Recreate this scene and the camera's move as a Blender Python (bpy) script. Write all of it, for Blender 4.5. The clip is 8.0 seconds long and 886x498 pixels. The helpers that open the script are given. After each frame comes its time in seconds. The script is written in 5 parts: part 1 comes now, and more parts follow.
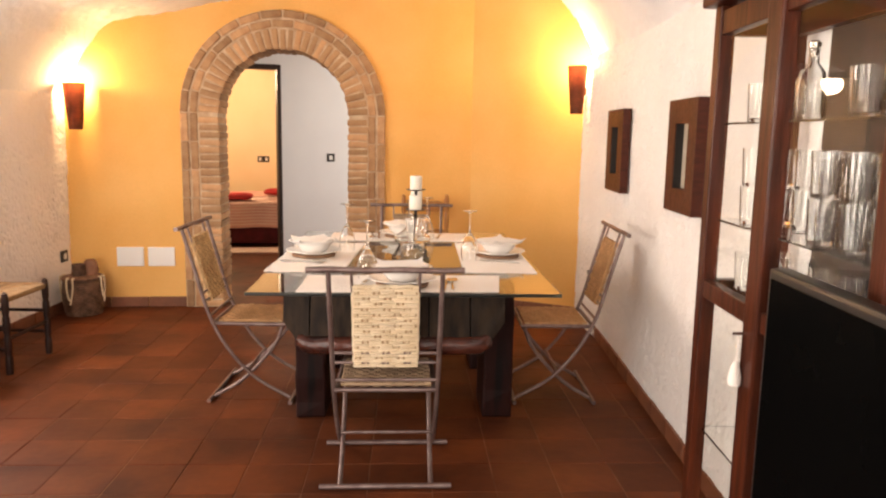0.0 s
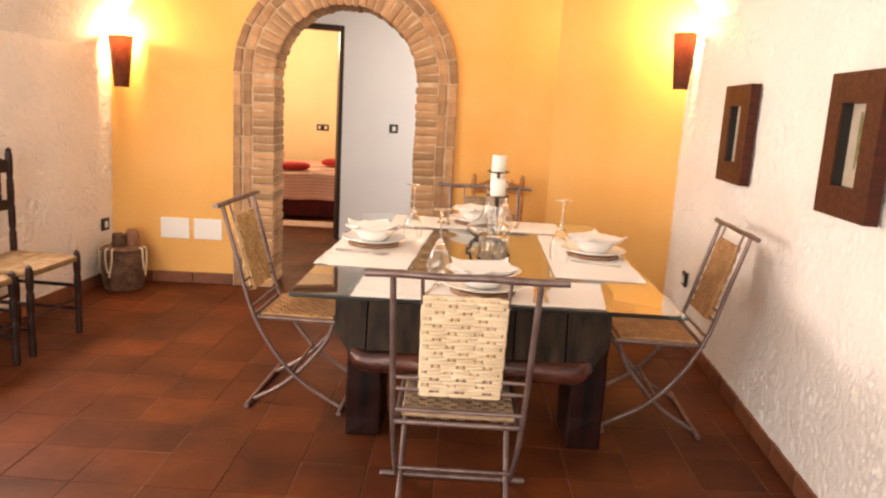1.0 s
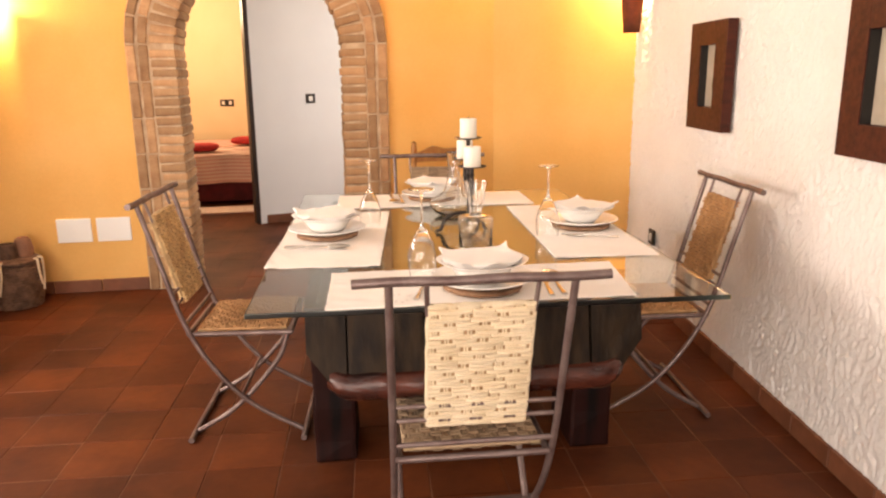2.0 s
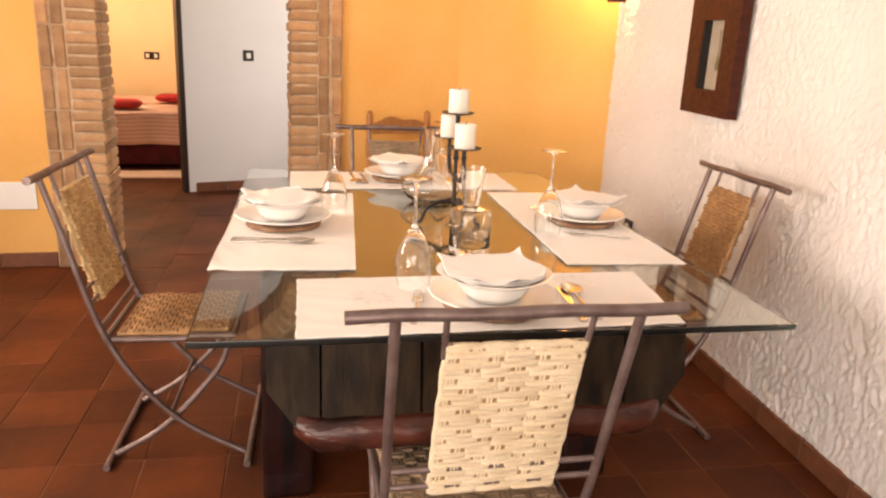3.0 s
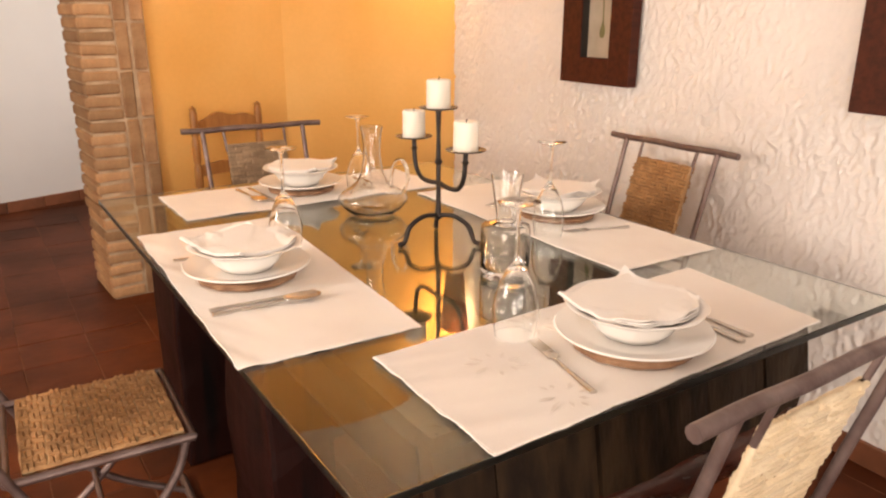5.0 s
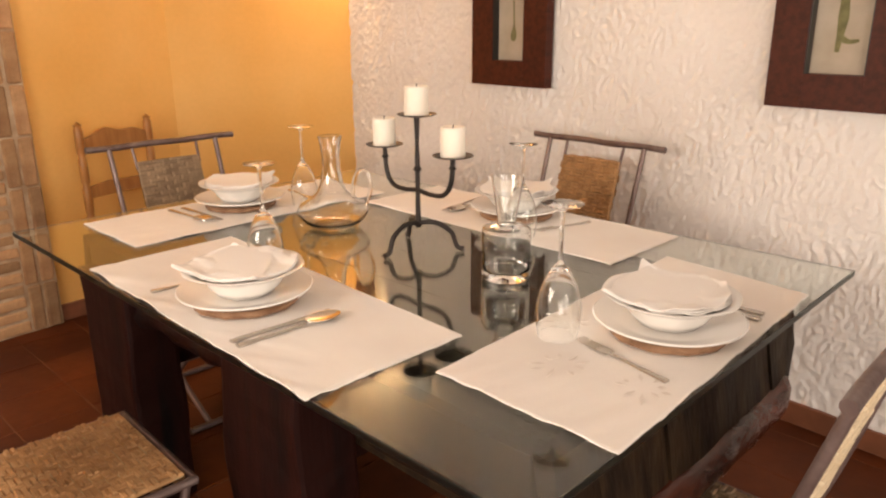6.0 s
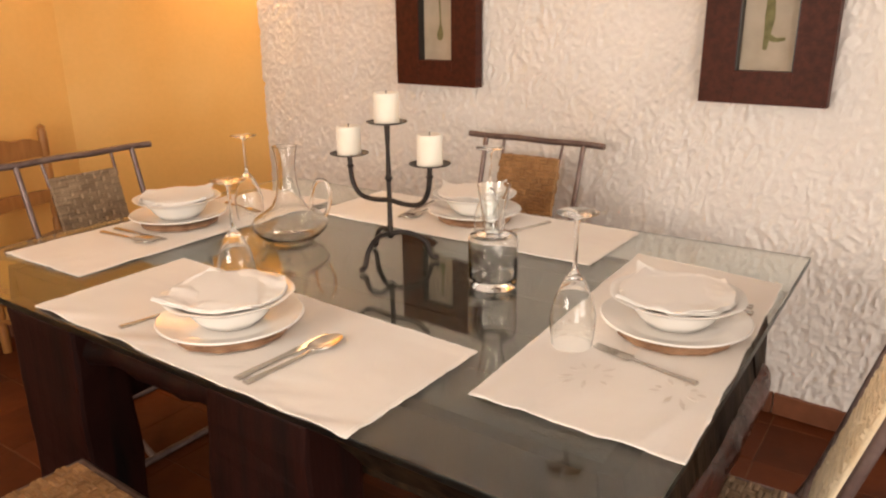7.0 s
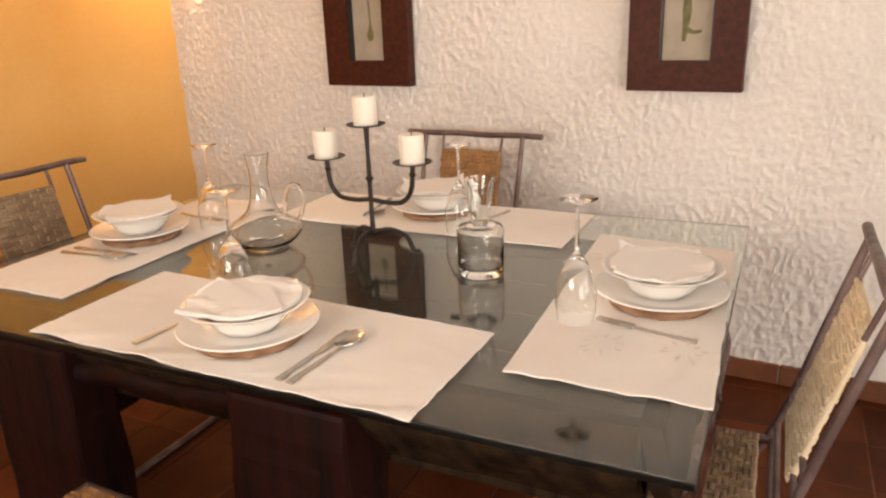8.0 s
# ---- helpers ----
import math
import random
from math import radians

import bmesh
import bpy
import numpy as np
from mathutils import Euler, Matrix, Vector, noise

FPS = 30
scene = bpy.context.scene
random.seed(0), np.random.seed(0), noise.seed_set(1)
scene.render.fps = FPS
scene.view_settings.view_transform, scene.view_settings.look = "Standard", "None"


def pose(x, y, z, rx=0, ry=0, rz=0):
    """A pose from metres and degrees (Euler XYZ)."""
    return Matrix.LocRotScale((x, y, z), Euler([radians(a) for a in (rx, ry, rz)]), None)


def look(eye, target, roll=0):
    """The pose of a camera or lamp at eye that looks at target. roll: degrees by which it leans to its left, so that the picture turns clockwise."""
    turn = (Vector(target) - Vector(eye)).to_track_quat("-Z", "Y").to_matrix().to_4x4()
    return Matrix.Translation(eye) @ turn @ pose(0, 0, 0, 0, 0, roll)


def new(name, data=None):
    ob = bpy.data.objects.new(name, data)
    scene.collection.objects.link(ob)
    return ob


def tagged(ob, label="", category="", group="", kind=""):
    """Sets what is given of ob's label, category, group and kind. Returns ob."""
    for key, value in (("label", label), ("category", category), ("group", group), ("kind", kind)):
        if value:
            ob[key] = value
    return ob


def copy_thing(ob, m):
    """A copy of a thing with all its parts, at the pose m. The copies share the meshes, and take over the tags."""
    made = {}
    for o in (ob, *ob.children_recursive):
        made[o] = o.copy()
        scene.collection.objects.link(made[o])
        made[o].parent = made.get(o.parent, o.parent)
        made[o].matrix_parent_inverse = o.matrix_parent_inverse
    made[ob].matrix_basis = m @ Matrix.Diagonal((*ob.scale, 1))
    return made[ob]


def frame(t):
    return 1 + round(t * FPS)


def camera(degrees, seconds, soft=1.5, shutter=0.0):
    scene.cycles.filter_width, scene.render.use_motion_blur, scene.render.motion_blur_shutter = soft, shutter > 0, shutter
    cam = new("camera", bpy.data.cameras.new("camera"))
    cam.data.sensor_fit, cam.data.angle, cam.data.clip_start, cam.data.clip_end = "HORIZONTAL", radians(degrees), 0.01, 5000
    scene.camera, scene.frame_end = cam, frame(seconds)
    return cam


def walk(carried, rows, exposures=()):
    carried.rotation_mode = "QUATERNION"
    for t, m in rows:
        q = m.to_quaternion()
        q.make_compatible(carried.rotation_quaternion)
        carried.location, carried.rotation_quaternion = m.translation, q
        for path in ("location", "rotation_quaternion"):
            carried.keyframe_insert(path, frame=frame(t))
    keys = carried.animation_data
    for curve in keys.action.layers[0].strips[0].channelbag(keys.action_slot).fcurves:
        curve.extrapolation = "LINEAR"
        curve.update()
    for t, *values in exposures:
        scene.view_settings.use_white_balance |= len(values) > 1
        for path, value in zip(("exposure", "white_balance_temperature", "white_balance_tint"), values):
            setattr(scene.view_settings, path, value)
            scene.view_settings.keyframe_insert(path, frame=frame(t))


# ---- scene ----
cam = camera(62.5, 8.0, soft=2.2)
PATH = [
    (0, (0.706, 0.559, 1.357), (0.686, 2.535, 1.05), 1.0),
    (0.5, (0.584, 0.82, 1.337), (0.483, 2.782, 0.962), 2.5),
    (1, (0.57, 1.149, 1.337), (0.407, 3.106, 0.957), 3.2),
    (1.5, (0.441, 1.386, 1.336), (0.437, 3.35, 0.962), 1.4),
    (1.7, (0.392, 1.47, 1.322), (0.445, 3.426, 0.912), -0.4),
    (2.8, (0.23, 1.947, 1.297), (0.433, 3.864, 0.764), 2.2),
    (3, (0.197, 2.038, 1.287), (0.469, 3.943, 0.742), 2.8),
    (3.5, (0.028, 2.194, 1.293), (0.43, 4.07, 0.729), 0.8),
    (4, (-0.088, 2.338, 1.28), (0.44, 4.173, 0.685), 1.8),
    (4.5, (-0.201, 2.514, 1.287), (0.543, 4.278, 0.71), 1.3),
    (5.8, (-0.594, 2.77, 1.3), (0.632, 4.225, 0.683), -0.3),
    (6, (-0.629, 2.836, 1.3), (0.663, 4.243, 0.708), -0.3),
    (6.5, (-0.678, 2.946, 1.315), (0.731, 4.236, 0.723), -0.6),
    (7, (-0.744, 3.042, 1.325), (0.762, 4.208, 0.714), -0.6),
    (7.5, (-0.862, 3.131, 1.348), (0.737, 4.158, 0.724), -1.7),
    (8, (-0.938, 3.186, 1.351), (0.727, 4.098, 0.722), -2.1),
]
walk(cam, [(t, look(eye, target, roll)) for t, eye, target, roll in PATH], [(0, 0.58, 6750, 13), (1, 0.76, 6900, 14), (3.5, 0.71, 6900, 14), (4.5, 0.60, 7000, 15), (5.9, 0.30, 6950, 12), (8, 0.22, 6700, 10)])

# ---- world and large lights ----
world = bpy.data.worlds.new("world")
scene.world = world
world.use_nodes = True
wn = world.node_tree.nodes
sky = wn.new("ShaderNodeTexSky")
sky.sky_type, sky.sun_disc = "NISHITA", False
sky.sun_elevation, sky.sun_rotation = radians(40), radians(160)
world.node_tree.links.new(sky.outputs[0], wn["Background"].inputs[0])
wn["Background"].inputs[1].default_value = 0.1


def lamp(name, kind, m, power, colour, size=0.1, size_y=None):
    data = bpy.data.lights.new(name, kind)
    data.energy, data.color = power, colour
    if kind == "AREA":
        data.shape, data.size, data.size_y = "RECTANGLE", size, size_y or size
    else:
        data.shadow_soft_size = size
    ob = new(name, data)
    ob.matrix_world = m
    return ob


# tint of the three added fill lamps
FILL_TINT = (1.0, 0.90, 0.81)
WARM = (1.0, 0.64, 0.31)
# main fill lamp behind the camera; its south window is assumed, never in view
lamp("south_fill", "AREA", look((-0.5, -2.38, 1.50), (-0.5, 3.0, 1.50)), 96, FILL_TINT, 3.0, 1.7)
# low fill lamp at a made-up west door, brightens the east wall
lamp("west_fill", "AREA", look((-2.14, 0.6, 0.80), (1.7, 1.4, 0.80)), 58, FILL_TINT, 1.9, 1.35)
# fill lamp at an invented side window, lifts the table and white wall
lamp("side_fill", "AREA", look((-2.14, 4.12, 1.5), (1.7, 4.12, 1.3)), 46, FILL_TINT, 1.15, 0.75)
lamp("sconce_bulb", "POINT", pose(-2.058, 5.952, 1.705), 13, WARM, 0.015)
lamp("sconce_bulb", "POINT", pose(1.592, 5.882, 1.880), 16, WARM, 0.015)
lamp("hall_daylight", "AREA", look((1.24, 7.28, 1.65), (-0.9, 7.6, 1.3)), 19, (1.0, 0.95, 0.88), 0.9, 1.2)
lamp("bedroom_lamp_light", "POINT", pose(-2.4, 9.7, 2.05), 46, (1.0, 0.70, 0.44), 0.12)

# ---- materials ----
def material(name, base, rough=0.6, metal=0.0, second=None, scale=8.0, bump=0.15, bump_scale=60.0, stretch=(1, 1, 1),
             trans=0.0, ior=1.45, spec=0.5, world=False, island=0.0, obj=0.0, contrast=(0.35, 0.65), grain=0.0):
    """Two-scale procedural surface: broad blotches between base and second, fine grain, fine relief."""
    mat = bpy.data.materials.new(name)
    mat.use_nodes = True
    nt = mat.node_tree
    nd, ln = nt.nodes, nt.links
    bsdf = nd["Principled BSDF"]
    bsdf.inputs["Roughness"].default_value = rough
    bsdf.inputs["Metallic"].default_value = metal
    bsdf.inputs["Transmission Weight"].default_value = trans
    bsdf.inputs["IOR"].default_value = ior
    bsdf.inputs["Specular IOR Level"].default_value = spec
    co = nd.new("ShaderNodeTexCoord")
    mp = nd.new("ShaderNodeMapping")
    mp.inputs["Scale"].default_value = stretch
    ln.new(nd.new("ShaderNodeNewGeometry").outputs["Position"] if world else co.outputs["Object"], mp.inputs["Vector"])
    vec = mp.outputs["Vector"]
    second = second or base
    n1 = nd.new("ShaderNodeTexNoise")
    n1.inputs["Scale"].default_value = scale
    n1.inputs["Detail"].default_value = 6
    ln.new(vec, n1.inputs["Vector"])
    ramp = nd.new("ShaderNodeMapRange")
    ramp.inputs["From Min"].default_value, ramp.inputs["From Max"].default_value = contrast
    ln.new(n1.outputs["Fac"], ramp.inputs["Value"])
    mix = nd.new("ShaderNodeMix")
    mix.data_type = "RGBA"
    mix.inputs["A"].default_value, mix.inputs["B"].default_value = (*base, 1), (*second, 1)
    ln.new(ramp.outputs["Result"], mix.inputs["Factor"])
    col = mix.outputs["Result"]
    n2 = nd.new("ShaderNodeTexNoise")
    n2.inputs["Scale"].default_value = bump_scale
    n2.inputs["Detail"].default_value = 4
    ln.new(vec, n2.inputs["Vector"])
    hsv = nd.new("ShaderNodeHueSaturation")
    ln.new(col, hsv.inputs["Color"])
    val = None
    for source, amount in ((n2.outputs["Fac"], grain), ("obj", obj), ("island", island)):
        if not amount:
            continue
        if source == "obj":
            source = nd.new("ShaderNodeObjectInfo").outputs["Random"]
        elif source == "island":
            source = nd.new("ShaderNodeNewGeometry").outputs["Random Per Island"]
        mr = nd.new("ShaderNodeMapRange")
        mr.inputs["To Min"].default_value, mr.inputs["To Max"].default_value = 1 - amount, 1 + amount
        ln.new(source, mr.inputs["Value"])
        if val is None:
            val = mr.outputs["Result"]
        else:
            mul = nd.new("ShaderNodeMath")
            mul.operation = "MULTIPLY"
            ln.new(val, mul.inputs[0])
            ln.new(mr.outputs["Result"], mul.inputs[1])
            val = mul.outputs[0]
    if val is not None:
        ln.new(val, hsv.inputs["Value"])
    ln.new(hsv.outputs["Color"], bsdf.inputs["Base Color"])
    if bump:
        bp = nd.new("ShaderNodeBump")
        bp.inputs["Strength"].default_value = bump
        bp.inputs["Distance"].default_value = 0.004
        ln.new(n2.outputs["Fac"], bp.inputs["Height"])
        ln.new(bp.outputs["Normal"], bsdf.inputs["Normal"])
    rr = nd.new("ShaderNodeMapRange")
    rr.inputs["To Min"].default_value, rr.inputs["To Max"].default_value = max(0, rough - 0.08), min(1, rough + 0.08)
    if rough > 0.12:
        ln.new(n1.outputs["Fac"], rr.inputs["Value"])
        ln.new(rr.outputs["Result"], bsdf.inputs["Roughness"])
    return mat


def glass_material(name, tint=(1, 1, 1), rough=0.0):
    mat = bpy.data.materials.new(name)
    mat.use_nodes = True
    bsdf = mat.node_tree.nodes["Principled BSDF"]
    bsdf.inputs["Base Color"].default_value = (*tint, 1)
    bsdf.inputs["Roughness"].default_value = rough
    bsdf.inputs["Transmission Weight"].default_value = 1.0
    bsdf.inputs["IOR"].default_value = 1.5
    return mat


def glow_material(name, colour, strength):
    mat = bpy.data.materials.new(name)
    mat.use_nodes = True
    bsdf = mat.node_tree.nodes["Principled BSDF"]
    bsdf.inputs["Emission Color"].default_value = (*colour, 1)
    bsdf.inputs["Emission Strength"].default_value = strength
    return mat


M_STUCCO = material("white_stucco", (0.85, 0.81, 0.77), 0.85, second=(0.80, 0.755, 0.71), scale=2.5, bump=0.5, bump_scale=55, grain=0.04)
M_VAULT = material("white_limewash", (0.80, 0.79, 0.78), 0.9, second=(0.72, 0.72, 0.72), scale=1.8, bump=1.0, bump_scale=30, grain=0.04)
M_HALL = material("hall_white_paint", (0.78, 0.78, 0.78), 0.8, second=(0.74, 0.74, 0.745), scale=2, bump=0.1, bump_scale=50)
M_YELLOW = material("ochre_yellow_paint", (0.79, 0.455, 0.145), 0.75, second=(0.73, 0.385, 0.10), scale=1.6, bump=0.12, bump_scale=45, grain=0.05)
M_CREAM = material("cream_paint", (0.82, 0.68, 0.46), 0.8, second=(0.8, 0.64, 0.41), scale=2, bump=0.1)
M_TILE = material("terracotta_tile", (0.128, 0.0315, 0.0085), 0.54, world=True, spec=0.16, second=(0.066, 0.0175, 0.0065), scale=2.6, bump=0.3, bump_scale=24, obj=0.20, grain=0.2)
M_TILE_FAR = material("terracotta_tile_far", (0.128, 0.0315, 0.0085), 0.54, world=True, spec=0.16, second=(0.066, 0.0175, 0.0065), scale=2.6, bump=0.3, bump_scale=24, island=0.20, grain=0.2)
M_MORTAR = material("floor_mortar", (0.22, 0.095, 0.045), 0.8, world=True, second=(0.065, 0.022, 0.010), scale=4, bump=0.4, bump_scale=120, grain=0.1)
M_SKIRT = material("skirting_tile", (0.25, 0.092, 0.045), 0.5, second=(0.16, 0.058, 0.028), scale=7, bump=0.2, bump_scale=40, obj=0.15, grain=0.1)
M_BRICK = material("arch_brick", (0.48, 0.29, 0.148), 0.85, second=(0.33, 0.175, 0.085), scale=9, bump=0.8, bump_scale=60, obj=0.30, grain=0.2)
M_BRICKMORTAR = material("lime_mortar", (0.56, 0.42, 0.28), 0.9, second=(0.38, 0.25, 0.15), scale=12, bump=0.6, bump_scale=90, grain=0.1)
M_DARKWOOD = material("old_dark_wood", (0.017, 0.0038, 0.0026), 0.55, spec=0.16, second=(0.003, 0.002, 0.002), contrast=(0.50, 0.72), scale=4, stretch=(6, 6, 0.6), bump=0.22, bump_scale=26, grain=0.25)
M_TROUGH = material("varnished_trough_wood", (0.032, 0.019, 0.010), 0.50, spec=0.12, second=(0.010, 0.006, 0.004), scale=6, stretch=(5, 5, 0.7), bump=0.4, bump_scale=22, grain=0.25, obj=0.2)
M_TOPBOARD = material("old_trough_boards", (0.034, 0.022, 0.013), 0.24, second=(0.006, 0.004, 0.003), scale=7, stretch=(1.8, 0.9, 1), bump=1.0, bump_scale=36, grain=0.35, obj=0.25)
M_LIP = material("polished_red_wood", (0.105, 0.028, 0.016), 0.26, second=(0.016, 0.006, 0.005), scale=7, stretch=(1, 2, 3), bump=0.7, bump_scale=30, grain=0.2)
M_REDWOOD = material("mahogany_frame", (0.075, 0.017, 0.008), 0.5, spec=0.25, second=(0.045, 0.011, 0.006), scale=9, stretch=(6, 1, 6), bump=0.15, bump_scale=30, grain=0.12)
M_CABINET = material("cherry_cabinet_wood", (0.085, 0.019, 0.007), 0.34, spec=0.25, second=(0.034, 0.009, 0.0045), scale=6, stretch=(7, 7, 0.8), bump=0.15, bump_scale=22, grain=0.15)
M_DOORWOOD = material("dark_door_wood", (0.030, 0.013, 0.008), 0.45, second=(0.016, 0.008, 0.005), scale=8, stretch=(6, 6, 0.7), bump=0.2, bump_scale=25, grain=0.12)
M_IRON = material("chair_iron", (0.23, 0.17, 0.155), 0.42, metal=0.55, second=(0.15, 0.10, 0.09), scale=18, bump=0.3, bump_scale=90, grain=0.12)
M_BLACKIRON = material("black_iron", (0.022, 0.019, 0.018), 0.42, metal=0.5, second=(0.04, 0.03, 0.025), scale=25, bump=0.4, bump_scale=110, grain=0.1)
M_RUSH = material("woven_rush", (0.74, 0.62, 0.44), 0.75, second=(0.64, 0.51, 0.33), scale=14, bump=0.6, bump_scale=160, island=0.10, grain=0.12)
M_TRIVET = material("brown_rush_coil", (0.33, 0.19, 0.11), 0.8, second=(0.19, 0.10, 0.055), scale=25, bump=0.5, bump_scale=200, island=0.15, grain=0.15)
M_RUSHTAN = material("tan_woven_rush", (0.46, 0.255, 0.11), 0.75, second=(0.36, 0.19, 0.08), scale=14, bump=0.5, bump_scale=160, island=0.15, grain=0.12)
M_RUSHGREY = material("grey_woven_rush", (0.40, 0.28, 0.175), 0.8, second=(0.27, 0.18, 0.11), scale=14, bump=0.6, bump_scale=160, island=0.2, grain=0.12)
M_RUSHPALE = material("pale_rush_backing", (0.50, 0.37, 0.21), 0.9, second=(0.36, 0.25, 0.13), scale=20, bump=0.4, bump_scale=120, grain=0.1)
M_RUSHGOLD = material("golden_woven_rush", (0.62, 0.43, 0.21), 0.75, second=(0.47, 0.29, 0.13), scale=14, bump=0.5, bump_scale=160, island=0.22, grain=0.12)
M_STRAW = material("dull_straw", (0.36, 0.23, 0.12), 0.8, second=(0.25, 0.15, 0.075), scale=14, bump=0.6, bump_scale=160, island=0.15, grain=0.12)
M_RUSHGAP = material("rush_backing", (0.30, 0.19, 0.09), 0.9, second=(0.22, 0.135, 0.06), scale=20, bump=0.4, bump_scale=120, grain=0.1)
M_LINEN = material("cream_linen", (0.87, 0.82, 0.76), 0.85, second=(0.83, 0.77, 0.71), scale=5, bump=0.25, bump_scale=420, grain=0.03)
M_PRINT = material("faded_leaf_print", (0.69, 0.62, 0.55), 0.85, second=(0.80, 0.74, 0.68), scale=30, bump=0.1, bump_scale=300)
M_NAPKIN = material("white_napkin", (0.89, 0.86, 0.82), 0.8, second=(0.86, 0.82, 0.77), scale=6, bump=0.15, bump_scale=350)
M_CHINA = material("white_china", (0.87, 0.84, 0.80), 0.12, second=(0.87, 0.84, 0.80), bump=0.0)
M_STEEL = material("stainless_steel", (0.62, 0.58, 0.53), 0.2, metal=1.0, second=(0.55, 0.52, 0.48), scale=30, bump=0.05, bump_scale=200)
M_WAX = material("ivory_wax", (0.84, 0.78, 0.68), 0.5, second=(0.80, 0.72, 0.60), scale=14, bump=0.15, bump_scale=40, grain=0.03)
M_SOCKET = material("socket_plastic", (0.80, 0.78, 0.74), 0.4, bump=0.0)
M_DARKPLASTIC = material("dark_plastic", (0.015, 0.013, 0.012), 0.35, bump=0.05)
M_SCREEN = material("tv_screen", (0.002, 0.002, 0.002), 0.25, bump=0.0, spec=0.01)
M_TERRA = material("sconce_terracotta", (0.20, 0.065, 0.03), 0.7, second=(0.12, 0.04, 0.02), scale=14, bump=0.5, bump_scale=70, grain=0.12)
M_PAPER = material("print_paper", (0.47, 0.405, 0.32), 0.7, second=(0.40, 0.34, 0.26), scale=12, bump=0.1, bump_scale=200)
M_BOTANIC = material("botanical_green", (0.20, 0.19, 0.08), 0.7, second=(0.13, 0.12, 0.05), scale=40, bump=0.2, bump_scale=150)
M_OLDCHAIR = material("dark_turned_wood", (0.030, 0.012, 0.008), 0.5, spec=0.3, second=(0.015, 0.007, 0.005), scale=9, stretch=(4, 4, 1), bump=0.2, bump_scale=30, grain=0.12)
M_PINE = material("honey_pine", (0.42, 0.19, 0.055), 0.4, second=(0.32, 0.13, 0.035), scale=7, stretch=(5, 5, 1), bump=0.15, bump_scale=25, grain=0.1)
M_CUP = material("reddish_clay", (0.30, 0.14, 0.075), 0.7, second=(0.2, 0.09, 0.05), scale=14, bump=0.3, bump_scale=90, grain=0.1)
M_BASKET = material("dark_wicker", (0.20, 0.105, 0.06), 0.7, second=(0.07, 0.033, 0.018), scale=16, bump=0.5, bump_scale=120, island=0.2, grain=0.1)
M_STRIPE = material("pale_pink_weave", (0.79, 0.62, 0.55), 0.85, second=(0.76, 0.57, 0.51), scale=6, bump=0.3, bump_scale=220)
M_COVER = material("striped_bedspread", (0.72, 0.43, 0.37), 0.85, second=(0.66, 0.36, 0.31), scale=6, bump=0.3, bump_scale=220)
M_RED = material("red_cloth", (0.42, 0.025, 0.025), 0.85, second=(0.32, 0.018, 0.02), scale=9, bump=0.3, bump_scale=220)
M_DARKRED = material("dark_red_valance", (0.10, 0.008, 0.012), 0.85, second=(0.06, 0.006, 0.01), scale=9, bump=0.3, bump_scale=150)
M_RUG = material("striped_rug", (0.55, 0.36, 0.30), 0.9, second=(0.46, 0.27, 0.22), scale=20, bump=0.5, bump_scale=200)
M_GLASSTOP = glass_material("table_glass", (0.90, 0.96, 0.92))
M_GLASSEDGE = glass_material("table_glass_edge", (0.05, 0.09, 0.075), 0.35)
M_GLASSEDGE.node_tree.nodes["Principled BSDF"].inputs["Specular IOR Level"].default_value = 0.1
M_PANE = glass_material("thin_pane_glass", (0.97, 0.98, 0.97))
M_PANE.node_tree.nodes["Principled BSDF"].inputs["IOR"].default_value = 1.16
M_GLASS = glass_material("clear_glass", (0.99, 1.0, 0.995))
M_BULB = glow_material("lamp_bulb_glow", (1.0, 0.80, 0.42), 60)


# ---- building helpers ----
ROUND = set()


def finish(name, bm, mat, smooth=True):
    rounded = id(bm) in ROUND
    ROUND.discard(id(bm))
    me = bpy.data.meshes.new(name)
    bmesh.ops.recalc_face_normals(bm, faces=bm.faces)
    bm.to_mesh(me)
    bm.free()
    for m in (mat if isinstance(mat, (list, tuple)) else [mat]):
        me.materials.append(m)
    if smooth and rounded:
        me.shade_smooth()
        me.set_sharp_from_angle(angle=radians(50))
    return me


def part(name, bm, mat, parent=None, label="", smooth=True):
    ob = new(name, finish(name, bm, mat, smooth))
    if parent is not None:
        ob.parent = parent
    return tagged(ob, label)


def shared(name, me, m, parent):
    ob = new(name, me)
    ob.parent = parent
    ob.matrix_basis = m
    return ob


def thing(name, m, label, category, group="", kind=""):
    ob = new(name)
    ob.empty_display_size = 0.1
    ob.matrix_world = m
    return tagged(ob, label, category, group, kind)


def structure(name, bm, mat, label, category="", smooth=True):
    return tagged(part(name, bm, mat, smooth=smooth), label, category or name.split("_")[0], kind="structure")


def box(bm, x0, x1, y0, y1, z0, z1, bevel=0.0, m=None, segments=2):
    vs = [bm.verts.new((x, y, z)) for x in (x0, x1) for y in (y0, y1) for z in (z0, z1)]
    fs = [bm.faces.new([vs[i] for i in f]) for f in ((0, 1, 3, 2), (4, 6, 7, 5), (0, 4, 5, 1), (2, 3, 7, 6), (0, 2, 6, 4), (1, 5, 7, 3))]
    geom = vs
    if bevel:
        edges = list({e for f in fs for e in f.edges})
        res = bmesh.ops.bevel(bm, geom=edges, offset=bevel, segments=segments, profile=0.6, affect="EDGES")
        geom = list({v for f in res["faces"] for v in f.verts})
    if m is not None:
        bmesh.ops.transform(bm, matrix=m, verts=geom)
    return bm


def boxed(*a, **k):
    return box(bmesh.new(), *a, **k)


